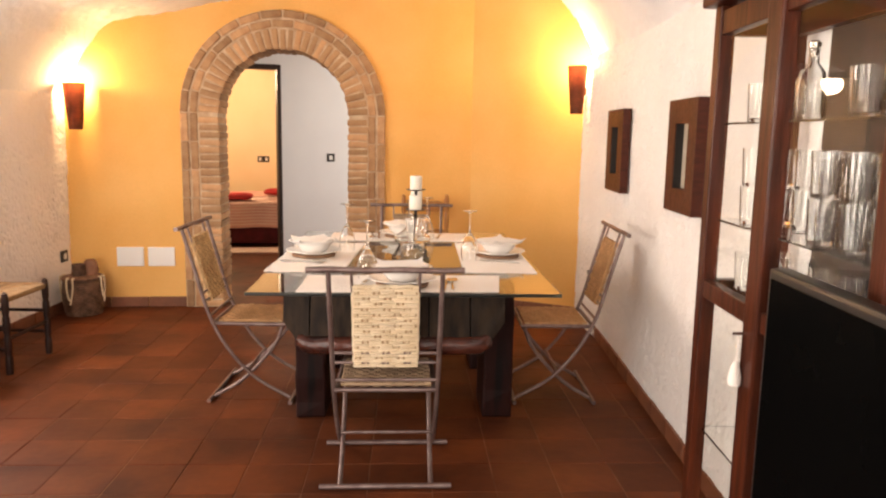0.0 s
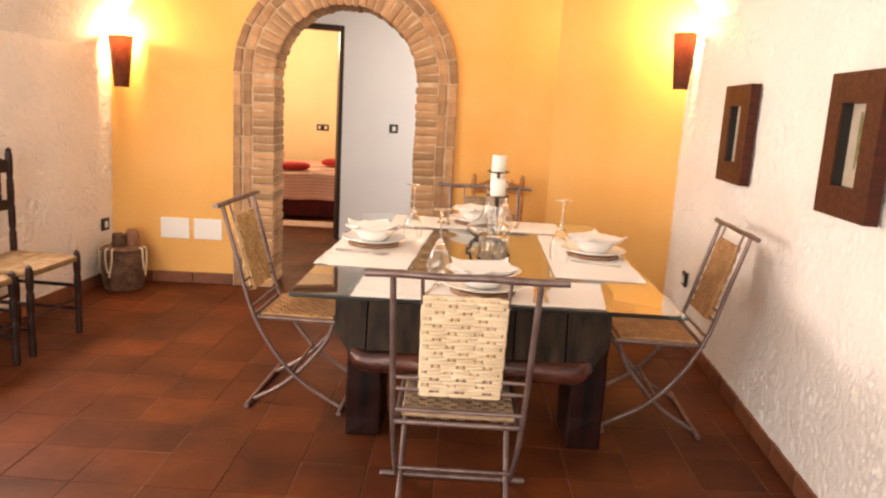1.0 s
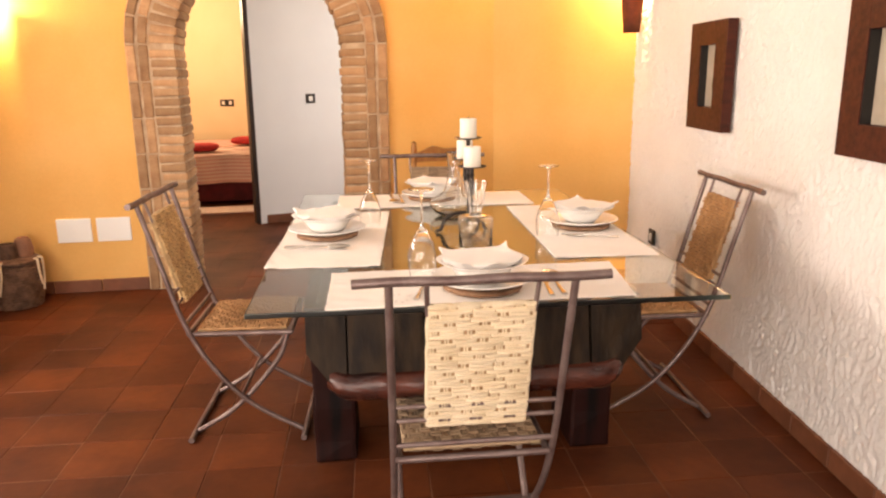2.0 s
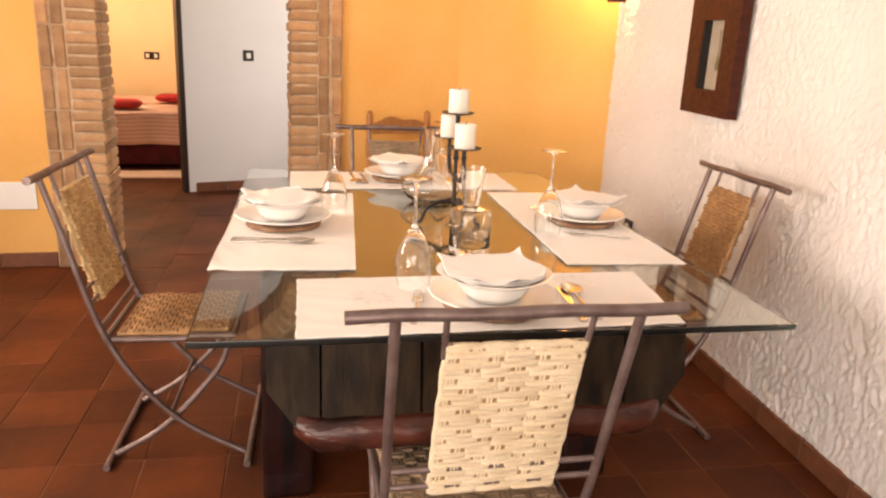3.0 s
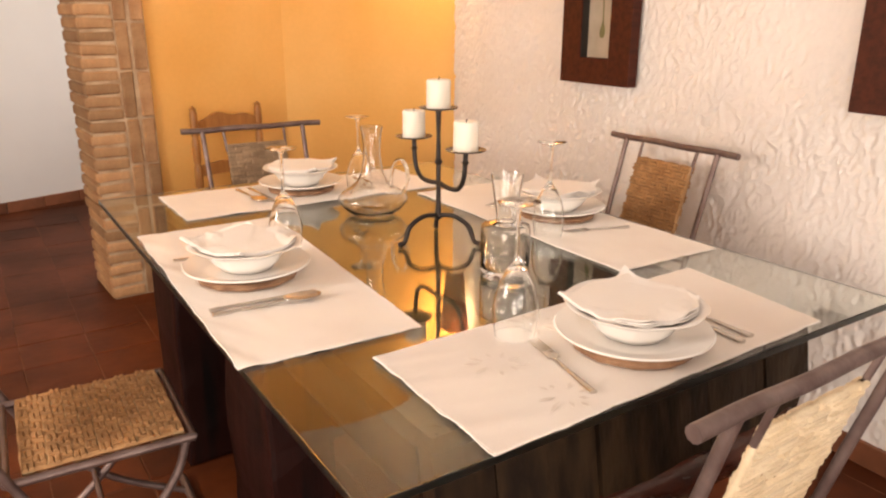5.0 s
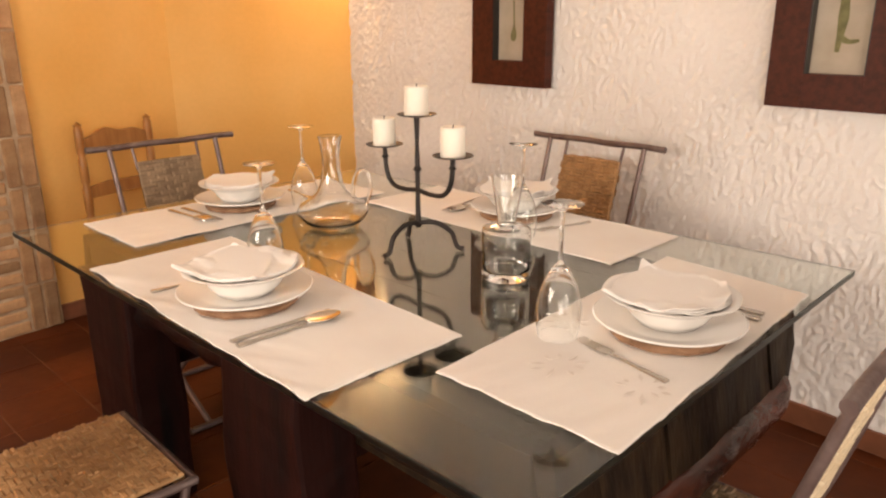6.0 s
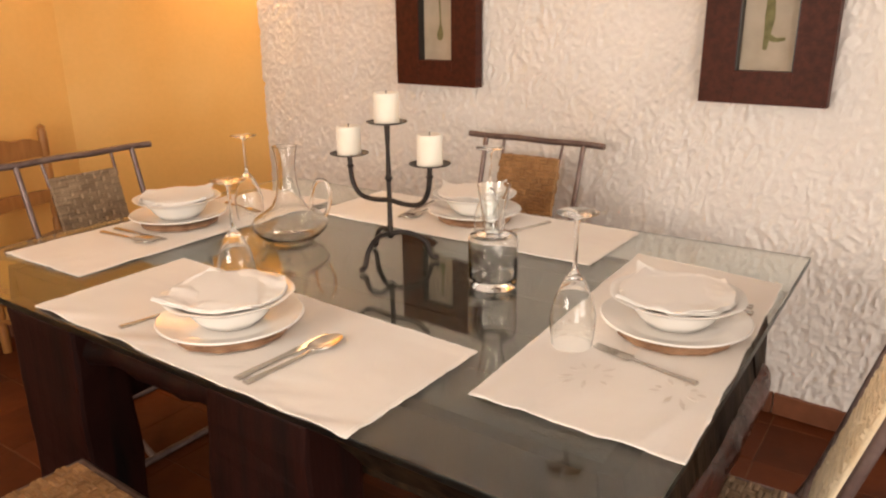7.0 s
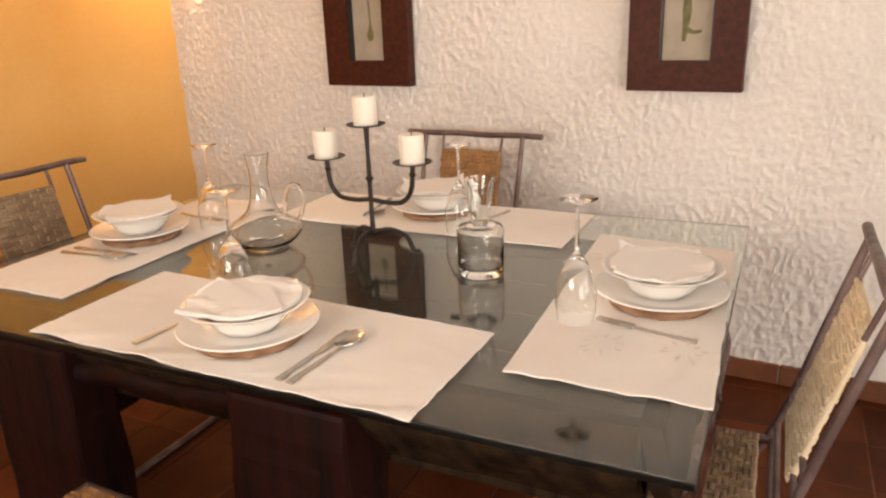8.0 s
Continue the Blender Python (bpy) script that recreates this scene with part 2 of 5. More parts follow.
def smooth_path(pts, n=6):
    """Catmull-Rom points through pts."""
    p = [Vector(q) for q in pts]
    p = [p[0] * 2 - p[1]] + p + [p[-1] * 2 - p[-2]]
    out = []
    for i in range(1, len(p) - 2):
        for k in range(n):
            t = k / n
            a, b, c, d = p[i - 1], p[i], p[i + 1], p[i + 2]
            out.append(0.5 * (2 * b + (c - a) * t + (2 * a - 5 * b + 4 * c - d) * t * t + (3 * b - a - 3 * c + d) * t ** 3))
    return out + [p[-2]]


def tube(bm, pts, r, n=8, flat=1.0):
    """A round bar along pts; r a number or one a point; ends closed."""
    ROUND.add(id(bm))
    pts = [Vector(p) for p in pts]
    rs = r if isinstance(r, (list, tuple)) else [r] * len(pts)
    rings, ref = [], None
    for i, p in enumerate(pts):
        d = (pts[min(i + 1, len(pts) - 1)] - pts[max(i - 1, 0)]).normalized()
        if ref is None:
            ref = Vector((0, 0, 1)) if abs(d.z) < 0.9 else Vector((1, 0, 0))
        a = (ref - d * ref.dot(d)).normalized()
        b = d.cross(a)
        ref = a
        rings.append([bm.verts.new(p + (a * math.cos(2 * math.pi * k / n) + b * flat * math.sin(2 * math.pi * k / n)) * rs[i]) for k in range(n)])
    for r0, r1 in zip(rings, rings[1:]):
        for k in range(n):
            bm.faces.new((r0[k], r0[(k + 1) % n], r1[(k + 1) % n], r1[k]))
    bm.faces.new(rings[0][::-1])
    bm.faces.new(rings[-1])
    return bm


def lathe(profile, n=32, bm=None, m=None, wobble=0.0, waves=0):
    """Turns (r, z) points round z; a profile that returns to its start closes on itself."""
    bm = bm or bmesh.new()
    ROUND.add(id(bm))
    rings = []
    for r, z in profile:
        if r < 1e-6:
            rings.append([bm.verts.new((0, 0, z))])
        else:
            ring = []
            for k in range(n):
                a = 2 * math.pi * k / n
                f = 1 + wobble * math.cos(waves * a)
                ring.append(bm.verts.new((r * f * math.cos(a), r * f * math.sin(a), z)))
            rings.append(ring)
    for r0, r1 in zip(rings, rings[1:]):
        for k in range(n):
            k1 = (k + 1) % n
            q = [r0[k % len(r0)], r0[k1 % len(r0)], r1[k1 % len(r1)], r1[k % len(r1)]]
            q = list(dict.fromkeys(q))
            if len(q) > 2:
                bm.faces.new(q)
    if m is not None:
        bmesh.ops.transform(bm, matrix=m, verts=[v for ring in rings for v in ring])
    return bm


def sheet(nx, ny, fn, thick=None):
    """A grid surface fn(u, v) with u, v in 0..1; thick: a vector to extrude it by, closed round the rim."""
    bm = bmesh.new()
    ROUND.add(id(bm))
    g = [[bm.verts.new(fn(i / nx, j / ny)) for j in range(ny + 1)] for i in range(nx + 1)]
    for i in range(nx):
        for j in range(ny):
            bm.faces.new((g[i][j], g[i + 1][j], g[i + 1][j + 1], g[i][j + 1]))
    if thick is not None:
        tv = Vector(thick)
        rim = [g[i][0] for i in range(nx + 1)] + [g[nx][j] for j in range(1, ny + 1)] + [g[i][ny] for i in range(nx - 1, -1, -1)] + [g[0][j] for j in range(ny - 1, 0, -1)]
        low = [bm.verts.new(v.co + tv) for v in rim]
        for k in range(len(rim)):
            k1 = (k + 1) % len(rim)
            bm.faces.new((rim[k], low[k], low[k1], rim[k1]))
        bm.faces.new(low)
    return bm


def lumps(p, size, depth):
    """Trowelled relief with rounded knobs and sharp hollows."""
    v = Vector(p)
    a, b = noise.noise(v / size), noise.noise(v / size * 2.1 + Vector((7, 3, 1)))
    return depth * (0.75 * (1 - 2.2 * abs(a)) + 0.45 * b + 0.5 * noise.noise(v / (size * 5)))


def stucco_relief(y, z):
    """Thrown plaster combed downwards: bent upright ridges, sharp hollows, small crumbs, smoother patches."""
    bend = 0.018 * noise.noise(Vector((y * 14, z * 9, 3.0)))
    p = Vector((y * 36 + bend * 36 + z * 8, z * 23 + bend * 27, 1.7))
    ridge = 1 - 2.6 * abs(noise.noise(p))
    small = 1 - 2.4 * abs(noise.noise(p * 2.15 + Vector((5, 2, 8))))
    crumb = noise.noise(Vector((y * 120, z * 95, 6.0)))
    patch = 0.72 + 0.55 * noise.noise(Vector((y * 2.3, z * 2.6, 9.0)))
    return patch * (0.0054 * ridge + 0.0036 * small + 0.0015 * crumb) + 0.004 * noise.noise(Vector((y * 5, z * 5, 2.0)))


# ---- floor ----
TURN = 3.4
floor = structure("floor", boxed(-3.2, 2.6, -2.6, 12.2, -0.12, -0.0022), M_MORTAR, "mortar bed of the terracotta tiled floor", "floor", smooth=False)

# ---- walls of the dining room ----
WALL_O, WALL_A = Vector((-1.7, 6.09, 0)), 6.68
NORTH = Matrix.Translation(WALL_O) @ pose(0, 0, 0, 0, 0, WALL_A)
ARCH_S, ARCH_R, ARCH_Z, ARCH_OUT, ARCH_DEEP = 1.125, 0.485, 1.495, 0.29, 0.30
NORTH_END = 2.575


def arch_outline(r, n=24, foot=0.0):
    pts = [(ARCH_S - r, foot)]
    pts += [(ARCH_S - r * math.cos(math.pi * k / n), ARCH_Z + r * math.sin(math.pi * k / n)) for k in range(n + 1)]
    return pts + [(ARCH_S + r, foot)]


def north_wall():
    """Wall with an arched opening, as quads between the opening's outline and the wall's border."""
    bm = bmesh.new()
    r = ARCH_R + 0.13
    inner = arch_outline(r)
    s0, s1, top = -0.62, NORTH_END, 3.0
    outer = []
    for s, z in inner:
        if z < ARCH_Z:
            outer.append((s0 if s < ARCH_S else s1, z))
        else:
            a = math.atan2(z - ARCH_Z, s - ARCH_S)
            dx = (s1 - ARCH_S) if math.cos(a) > 0 else (ARCH_S - s0)
            k = min(dx / max(1e-6, abs(math.cos(a))), (top - ARCH_Z) / max(1e-6, math.sin(a)))
            outer.append((ARCH_S + k * math.cos(a), ARCH_Z + k * math.sin(a)))
    rings = []
    for y in (0.0, ARCH_DEEP):
        rings.append(([bm.verts.new((s, y, z)) for s, z in inner], [bm.verts.new((s, y, z)) for s, z in outer]))
    for i in range(len(inner) - 1):
        for a, b in rings:
            bm.faces.new((a[i], a[i + 1], b[i + 1], b[i]))
        bm.faces.new((rings[0][0][i], rings[0][0][i + 1], rings[1][0][i + 1], rings[1][0][i]))
        bm.faces.new((rings[0][1][i], rings[0][1][i + 1], rings[1][1][i + 1], rings[1][1][i]))
    # the two upper corners beside the fan
    for x, sgn in ((s0, -1), (s1, 1)):
        side = [o for o in outer if abs(o[0] - x) < 1e-6]
        z = max(o[1] for o in side)
        tops = [o for o in outer if abs(o[1] - top) < 1e-6]
        t = min(tops) if sgn < 0 else max(tops)
        q = [bm.verts.new((a, y, b)) for y in (0.0, ARCH_DEEP) for a, b in ((x, z), (t[0], top), (x, top))]
        bm.faces.new(q[:3])
        bm.faces.new(q[3:])
    bmesh.ops.remove_doubles(bm, verts=bm.verts, dist=0.0005)
    return bm


wall_north = structure("wall_north", north_wall(), M_YELLOW, "ochre yellow painted wall with a brick arched opening", "wall", smooth=False)
wall_north.matrix_world = NORTH

corner = NORTH @ Vector((NORTH_END, 0, 0))
east_end = Vector((1.73, 6.00, 0))
diag = (east_end - corner)
DIAG = Matrix.Translation(corner) @ pose(0, 0, 0, 0, 0, math.degrees(math.atan2(diag.y, diag.x)))
ob = structure("wall_northeast", boxed(0.0, diag.length + 0.3, 0, 0.2, 0, 3.0), M_YELLOW, "ochre yellow painted canted corner wall", "wall", smooth=False)
ob.matrix_world = DIAG

EAST_X, WEST_X = 1.72, -2.2


def stucco_wall(x, y0, y1, z1, out, ny, nz, lean=0.0):
    def fn(u, v):
        y, z = y0 + u * (y1 - y0), v * z1
        q = min(1.0, max(0.0, (y - 5.2) / 0.85))
        bow = 0.055 * q * q * (3 - 2 * q) * math.copysign(1.0, out) if out > 0 else 0.0
        return (x - bow + lean * z - math.copysign(1.0, out) * (stucco_relief(y, z) - 0.003), y, z)
    return sheet(ny, nz, fn, (out, 0, 0))


structure("wall_east", stucco_wall(EAST_X, 2.2, 6.08, 1.92, 0.2, 800, 380), M_STUCCO, "rough white stuccoed cave wall", "wall")
structure("wall_east_2", stucco_wall(EAST_X, -2.6, 2.2, 1.92, 0.2, 120, 60), M_STUCCO, "rough white stuccoed cave wall", "wall")
structure("wall_west", stucco_wall(WEST_X, 4.75, 6.1, 1.76, -0.2, 200, 240, 0.015), M_STUCCO, "rough white stuccoed cave wall", "wall")
# the next two pieces leave a gap for the made-up west door
structure("wall_west_2", stucco_wall(WEST_X, -2.6, -0.4, 1.72, -0.2, 50, 40, 0.015), M_STUCCO, "rough white stuccoed cave wall", "wall")
structure("wall_west_4", stucco_wall(WEST_X, 1.6, 3.5, 1.72, -0.2, 50, 40, 0.015), M_STUCCO, "rough white stuccoed cave wall", "wall")
# kept low to leave the invented side opening above it
structure("wall_west_3", stucco_wall(WEST_X, 3.5, 4.75, 1.08, -0.2, 60, 30, 0.015), M_STUCCO, "rough white stuccoed wall under an added opening", "wall")

VAULT = [(1.76, 1.78), (1.738, 1.89), (1.70, 1.98), (1.60, 2.17), (1.47, 2.34), (1.28, 2.47), (0.95, 2.56), (0.4, 2.56), (-0.2, 2.48), (-0.62, 2.40),
         (-1.0, 2.315), (-1.4, 2.22), (-1.70, 2.165), (-1.86, 2.11), (-1.97, 1.98), (-2.09, 1.80), (-2.158, 1.66), (-2.21, 1.50)]
VP = smooth_path([(x, 0, z) for x, z in VAULT], 6)


def vault_at(u, v):
    k = u * (len(VP) - 1)
    i = min(int(k), len(VP) - 2)
    p = VP[i].lerp(VP[i + 1], k - i)
    y = -2.6 + v * 8.98
    d = lumps((p.x, y, p.z), 0.07, 0.015)
    return (p.x + d * 0.4, y, p.z + d)


structure("ceiling", sheet(150, 320, vault_at, (0, 0, 0.9)), M_VAULT, "low whitewashed cave vault", "ceiling")


def wall_with_hole(w0, w1, h, a0, a1, b0, b1, t):
    """Wall along x from w0 to w1 with a rectangular hole."""
    bm = bmesh.new()
    for x0, x1, z0, z1 in ((w0, a0, 0, h), (a1, w1, 0, h), (a0, a1, 0, b0), (a0, a1, b1, h)):
        if x1 - x0 > 0.001 and z1 - z0 > 0.001:
            box(bm, x0, x1, 0, t, z0, z1)
    return bm


# unseen end wall, opened where the main fill lamp sits
ob = structure("wall_south", wall_with_hole(-2.4, 1.95, 3.0, -2.0, 1.0, 0.65, 2.35, 0.2), M_VAULT, "whitewashed wall with an added wide opening", "wall", smooth=False)
ob.matrix_world = pose(0, -2.6, 0)



def window_frame(name, m, w, h, label):
    """A plain wooden window, added out of view, in an opening w by h, its sill's middle at m, lying in the plane y = 0.
    """
    win = thing(name, m, label, "window", kind="structure")
    for x in (-w / 2 + 0.03, 0.0, w / 2 - 0.03):
        part("window_frame", boxed(x - 0.03, x + 0.03, -0.03, 0.03, 0, h, bevel=0.004), M_DOORWOOD, win)
    for z in (0.03, h - 0.03):
        for x0, x1 in ((-w / 2 + 0.06, -0.03), (0.03, w / 2 - 0.06)):
            part("window_frame", boxed(x0, x1, -0.03, 0.03, z - 0.03, z + 0.03, bevel=0.004), M_DOORWOOD, win)


# surround of the assumed south opening
window_frame("window_1", pose(-0.5, -2.5, 0.65), 3.0, 1.7, "wide wooden framed window added out of view")
# surround of the invented side opening, never in view
window_frame("window_2", pose(WEST_X - 0.1, 4.12, 1.08, 0, 0, 90), 1.25, 0.56, "small wooden framed side window added out of view")
# surround of the made-up west door, out of view
window_frame("window_3", pose(WEST_X - 0.1, 0.6, 0.0, 0, 0, 90), 2.0, 1.64, "wooden framed side door added out of view")

# baseboards of terracotta tiles
SKIRT_MESH = finish("baseboard_tile", boxed(0.002, 0.248, -0.012, 0.006, 0, 0.078, bevel=0.003, segments=1), M_SKIRT)


def baseboard(label, runs):
    holder = structure("baseboard", boxed(0, 0.01, 0, 0.004, 0.0, 0.02), M_MORTAR, label, "baseboard")
    for m, length in runs:
        n = max(1, round(length / 0.25))
        for i in range(n):
            shared("tile", SKIRT_MESH, m @ pose(i * length / n, 0, 0) @ Matrix.Diagonal((length / n / 0.25, 1, 1, 1)), holder)
    return holder


ob = baseboard("terracotta skirting tiles along the white wall", [(pose(EAST_X, 6.0, 0, 0, 0, -90), 8.2)])
ob = baseboard("terracotta skirting tiles along the yellow walls", [(NORTH @ pose(-0.5, 0, 0), 0.85), (NORTH @ pose(1.9, 0, 0), 0.67), (DIAG, diag.length)])
ob = baseboard("terracotta skirting tiles along the white wall", [(pose(WEST_X, -2.0, 0, 0, 0, 90), 8.0)])

# ---- hall and bedroom behind the arch ----
HALL = pose(-1.06, 8.16, 0, 0, 0, 22)
ob = structure("wall_hall", boxed(0.0, 2.6, 0, 0.12, 0, 2.6), M_HALL, "plain white painted hall wall", "wall", smooth=False)
ob.matrix_world = HALL
ob = structure("wall_hall_2", wall_with_hole(-2.2, 0.0, 2.6, -0.86, -0.0, 0.0, 2.0, 0.12), M_HALL, "white hall wall with a bedroom doorway", "wall", smooth=False)
ob.matrix_world = HALL
structure("wall_hall_east", wall_with_hole(6.3, 9.4, 2.6, 6.8, 7.75, 1.05, 2.25, 0.15), M_HALL, "plain white hall end wall", "wall", smooth=False)
bpy.data.objects["wall_hall_east"].matrix_world = pose(1.4, 0, 0, 0, 0, 90)
structure("wall_hall_west", boxed(-3.2, -3.05, 6.0, 12.1, 0, 2.6), M_CREAM, "plain cream side wall", "wall", smooth=False)
structure("ceiling_hall", boxed(-3.2, 1.4, 6.45, 12.2, 2.6, 2.7), M_HALL, "plain white hall ceiling", "ceiling", smooth=False)
structure("wall_bedroom", boxed(-3.05, 0.6, 11.2, 11.35, 0, 2.6), M_CREAM, "warm cream bedroom wall", "wall", smooth=False)
structure("wall_bedroom_east", boxed(0.45, 0.6, 8.9, 11.2, 0, 2.6), M_CREAM, "warm cream bedroom side wall", "wall", smooth=False)
ob = baseboard("terracotta skirting tiles along the hall wall", [(HALL @ pose(0.06, 0, 0), 2.0)])

door = thing("door_1", HALL, "dark wooden frame of the bedroom doorway", "door frame", kind="structure")
for x0, x1, z0, z1 in ((-0.034, 0.004, 0, 2.04), (-0.90, -0.855, 0, 2.04)):
    part("jamb", boxed(x0, x1, -0.010, 0.128, z0, z1, bevel=0.004), M_DOORWOOD, door)
part("lintel", boxed(-0.855, -0.034, -0.010, 0.128, 1.99, 2.04, bevel=0.004), M_DOORWOOD, door)

# ---- table: old kneading trough on a timber stand, glass top ----
TABLE = pose(0.478, 4.19, 0, 0, 0, TURN)
table = thing("dining_table", TABLE, "dark old wooden trough table under a thick glass top", "dining table")
TOP_W, TOP_L = 1.232, 1.80
glass_top = part("glass_top", boxed(0.004 - TOP_W / 2, 0.004 + TOP_W / 2, 0.037 - TOP_L / 2, 0.037 + TOP_L / 2, 0.736, 0.75, bevel=0.0025), [M_GLASSTOP, M_GLASSEDGE], table, "thick clear greenish glass top")
for face in glass_top.data.polygons:
    face.material_index = 0 if abs(face.normal.z) > 0.9 else 1
glass_top.visible_shadow = False


TROUGH_X, TROUGH_W, TROUGH_FOOT = -0.035, 0.447, 0.345


def trough_half(z):
    """Half width of the trough: upright at the top, drawn in towards the bottom."""
    if z > 0.625:
        return TROUGH_W - 0.006 * (0.728 - z) / 0.1
    return TROUGH_FOOT + (TROUGH_W - 0.006 - TROUGH_FOOT) * max(0.0, (z - 0.50) / 0.125)


def trough_board(x0, x1, y, t, seed, lean):
    """One upright end board of the trough, cut to the drawn-in sides, its face slightly hollowed."""
    bm = bmesh.new()
    xs = [x0 + (x1 - x0) * k / 6 for k in range(7)]

    def foot(x):
        d = abs(x)
        return 0.50 if d <= TROUGH_FOOT else 0.50 + 0.125 * min(1.0, (d - TROUGH_FOOT) / (TROUGH_W - 0.008 - TROUGH_FOOT))
    rows = []
    for yy, sg in ((y, 1), (y + t, -1)):
        rows.append([[bm.verts.new((x + TROUGH_X, yy + lean * (1 - q / 4) * (0.728 - foot(x)) / 0.228 + sg * 0.004 * noise.noise(Vector((x * 9, q * 3, seed))), foot(x) + (0.728 - foot(x)) * q / 4)) for x in xs] for q in range(5)])
    for k, g in enumerate(rows):
        for q in range(4):
            for i in range(6):
                f = (g[q][i], g[q][i + 1], g[q + 1][i + 1], g[q + 1][i])
                bm.faces.new(f if k == 0 else f[::-1])
    rim = [[g[0][i] for i in range(7)] + [g[q][6] for q in range(1, 5)] + [g[4][i] for i in range(5, -1, -1)] + [g[q][0] for q in range(3, 0, -1)] for g in rows]
    n = len(rim[0])
    for k in range(n):
        bm.faces.new((rim[0][k], rim[1][k], rim[1][(k + 1) % n], rim[0][(k + 1) % n]))
    return bm


def plank_nose(ye, seed):
    """The end of the trough's thick bottom plank: a worn rounded nose, its corners cut back."""
    out = -1 if ye < 0 else 1
    y0 = ye if ye < 0 else ye + 0.035
    arc = [(0.0, 0.036), (0.030, 0.037), (0.046, 0.030), (0.056, 0.014), (0.058, -0.006), (0.052, -0.024), (0.038, -0.033), (0.0, -0.036)]
    bm = bmesh.new()
    ROUND.add(id(bm))
    rings = []
    for i in range(33):
        x = -0.388 + 0.776 * i / 32
        end = max(0.0, (abs(x) - 0.335) / 0.053)
        rise = 0.022 * end
        rows = []
        for d, z in arc:
            wear = 0.005 * noise.noise(Vector((x * 13, z * 30, seed))) + 0.004 * noise.noise(Vector((x * 34, d * 40, seed + 4)))
            rows.append(bm.verts.new((TROUGH_X + x, y0 + out * (d * (1 - 0.45 * end * end) + wear * (d > 0.01)), 0.530 + rise + z * (1 - 0.30 * end * end) + wear * 0.7)))
        rings.append(rows)
    for p, q in zip(rings, rings[1:]):
        for k in range(len(arc)):
            k1 = (k + 1) % len(arc)
            bm.faces.new((p[k], p[k1], q[k1], q[k]))
    bm.faces.new(rings[0])
    bm.faces.new(rings[-1][::-1])
    return bm


for ye in (-0.80, 0.77):
    edges = [-0.441, -0.335, -0.135, 0.135, 0.300, 0.441]
    for k, (a, b) in enumerate(zip(edges, edges[1:])):
        part("end_board", trough_board(a + 0.0025, b - 0.0025, ye + 0.003 * (k % 2), 0.035, k + ye, math.copysign(0.045, ye)), M_TROUGH, table)
    part("lip", plank_nose(ye, k + ye), M_LIP, table, "polished reddish rounded plank end")
for sx in (-1, 1):
    def side(u, v, sx=sx):
        y = -0.766 + u * 1.535
        z = 0.50 + v * 0.225
        return (TROUGH_X + sx * (trough_half(z) - 0.004 + 0.005 * noise.noise(Vector((u * 9, v * 3, sx)))), y, z)
    part("side_board", sheet(40, 10, side, (sx * -0.03, 0, 0.0)), M_TROUGH, table)
part("bottom_board", boxed(TROUGH_X - 0.335, TROUGH_X + 0.335, -0.76, 0.76, 0.475, 0.515, bevel=0.008), M_TROUGH, table)
for k in range(5):
    x = TROUGH_X - 0.440 + k * 0.176
    part("top_board", boxed(x + 0.002, x + 0.174, -0.762, 0.755, 0.690, 0.722, bevel=0.004), M_TOPBOARD, table)


def leg_mesh(seed):
    """A broad rough-hewn plank leg, thick in x and wide in y."""
    bm = boxed(-0.072, 0.072, -0.138, 0.138, 0.0, 0.655, bevel=0.012)
    bmesh.ops.subdivide_edges(bm, edges=[e for e in bm.edges if abs(e.verts[0].co.z - e.verts[1].co.z) > 0.3], cuts=9)
    for v in bm.verts:
        q = v.co * 8 + Vector((seed * 5.1, 0, 0))
        v.co.x += 0.007 * noise.noise(q)
        v.co.y += 0.010 * noise.noise(q + Vector((3, 1, 2)))
        v.co.x *= 0.93 + 0.07 * min(1, (0.655 - v.co.z) / 0.12)
    return bm


for k, (x, y) in enumerate(((-0.445, -0.118), (-0.445, 0.628), (0.455, -0.118), (0.455, 0.628))):
    part("leg", leg_mesh(k), M_DARKWOOD, table).matrix_basis = pose(x, y, 0)
for x in (-0.446, 0.456):
    part("rail", tube(bmesh.new(), [(x + 0.006 * math.sin(k * 1.7), 0.0 + 0.05 * k, 0.588 + 0.008 * math.sin(k * 1.1)) for k in range(11)], [0.040, 0.036, 0.033, 0.035, 0.031, 0.034, 0.037, 0.033, 0.036, 0.038, 0.040], 8), M_DARKWOOD, table)
for y in (-0.118, 0.628):
    part("cross_rail", boxed(-0.37, 0.38, y - 0.03, y + 0.03, 0.36, 0.44, bevel=0.01), M_DARKWOOD, table)

# ---- folding iron chairs with woven backs ----


def pillow(bm, cx, cy, lx, ly, h, m):
    """One rounded strand of a weave, lying in the plane z = 0."""
    base = [(-1, -1), (1, -1), (1, 1), (-1, 1)]
    lo = [bm.verts.new(m @ Vector((cx + a * lx / 2, cy + b * ly / 2, 0))) for a, b in base]
    hi = [bm.verts.new(m @ Vector((cx + a * lx * 0.40, cy + b * ly * 0.24, h))) for a, b in base]
    bm.faces.new(hi)
    for k in range(4):
        bm.faces.new((lo[k], lo[(k + 1) % 4], hi[(k + 1) % 4], hi[k]))


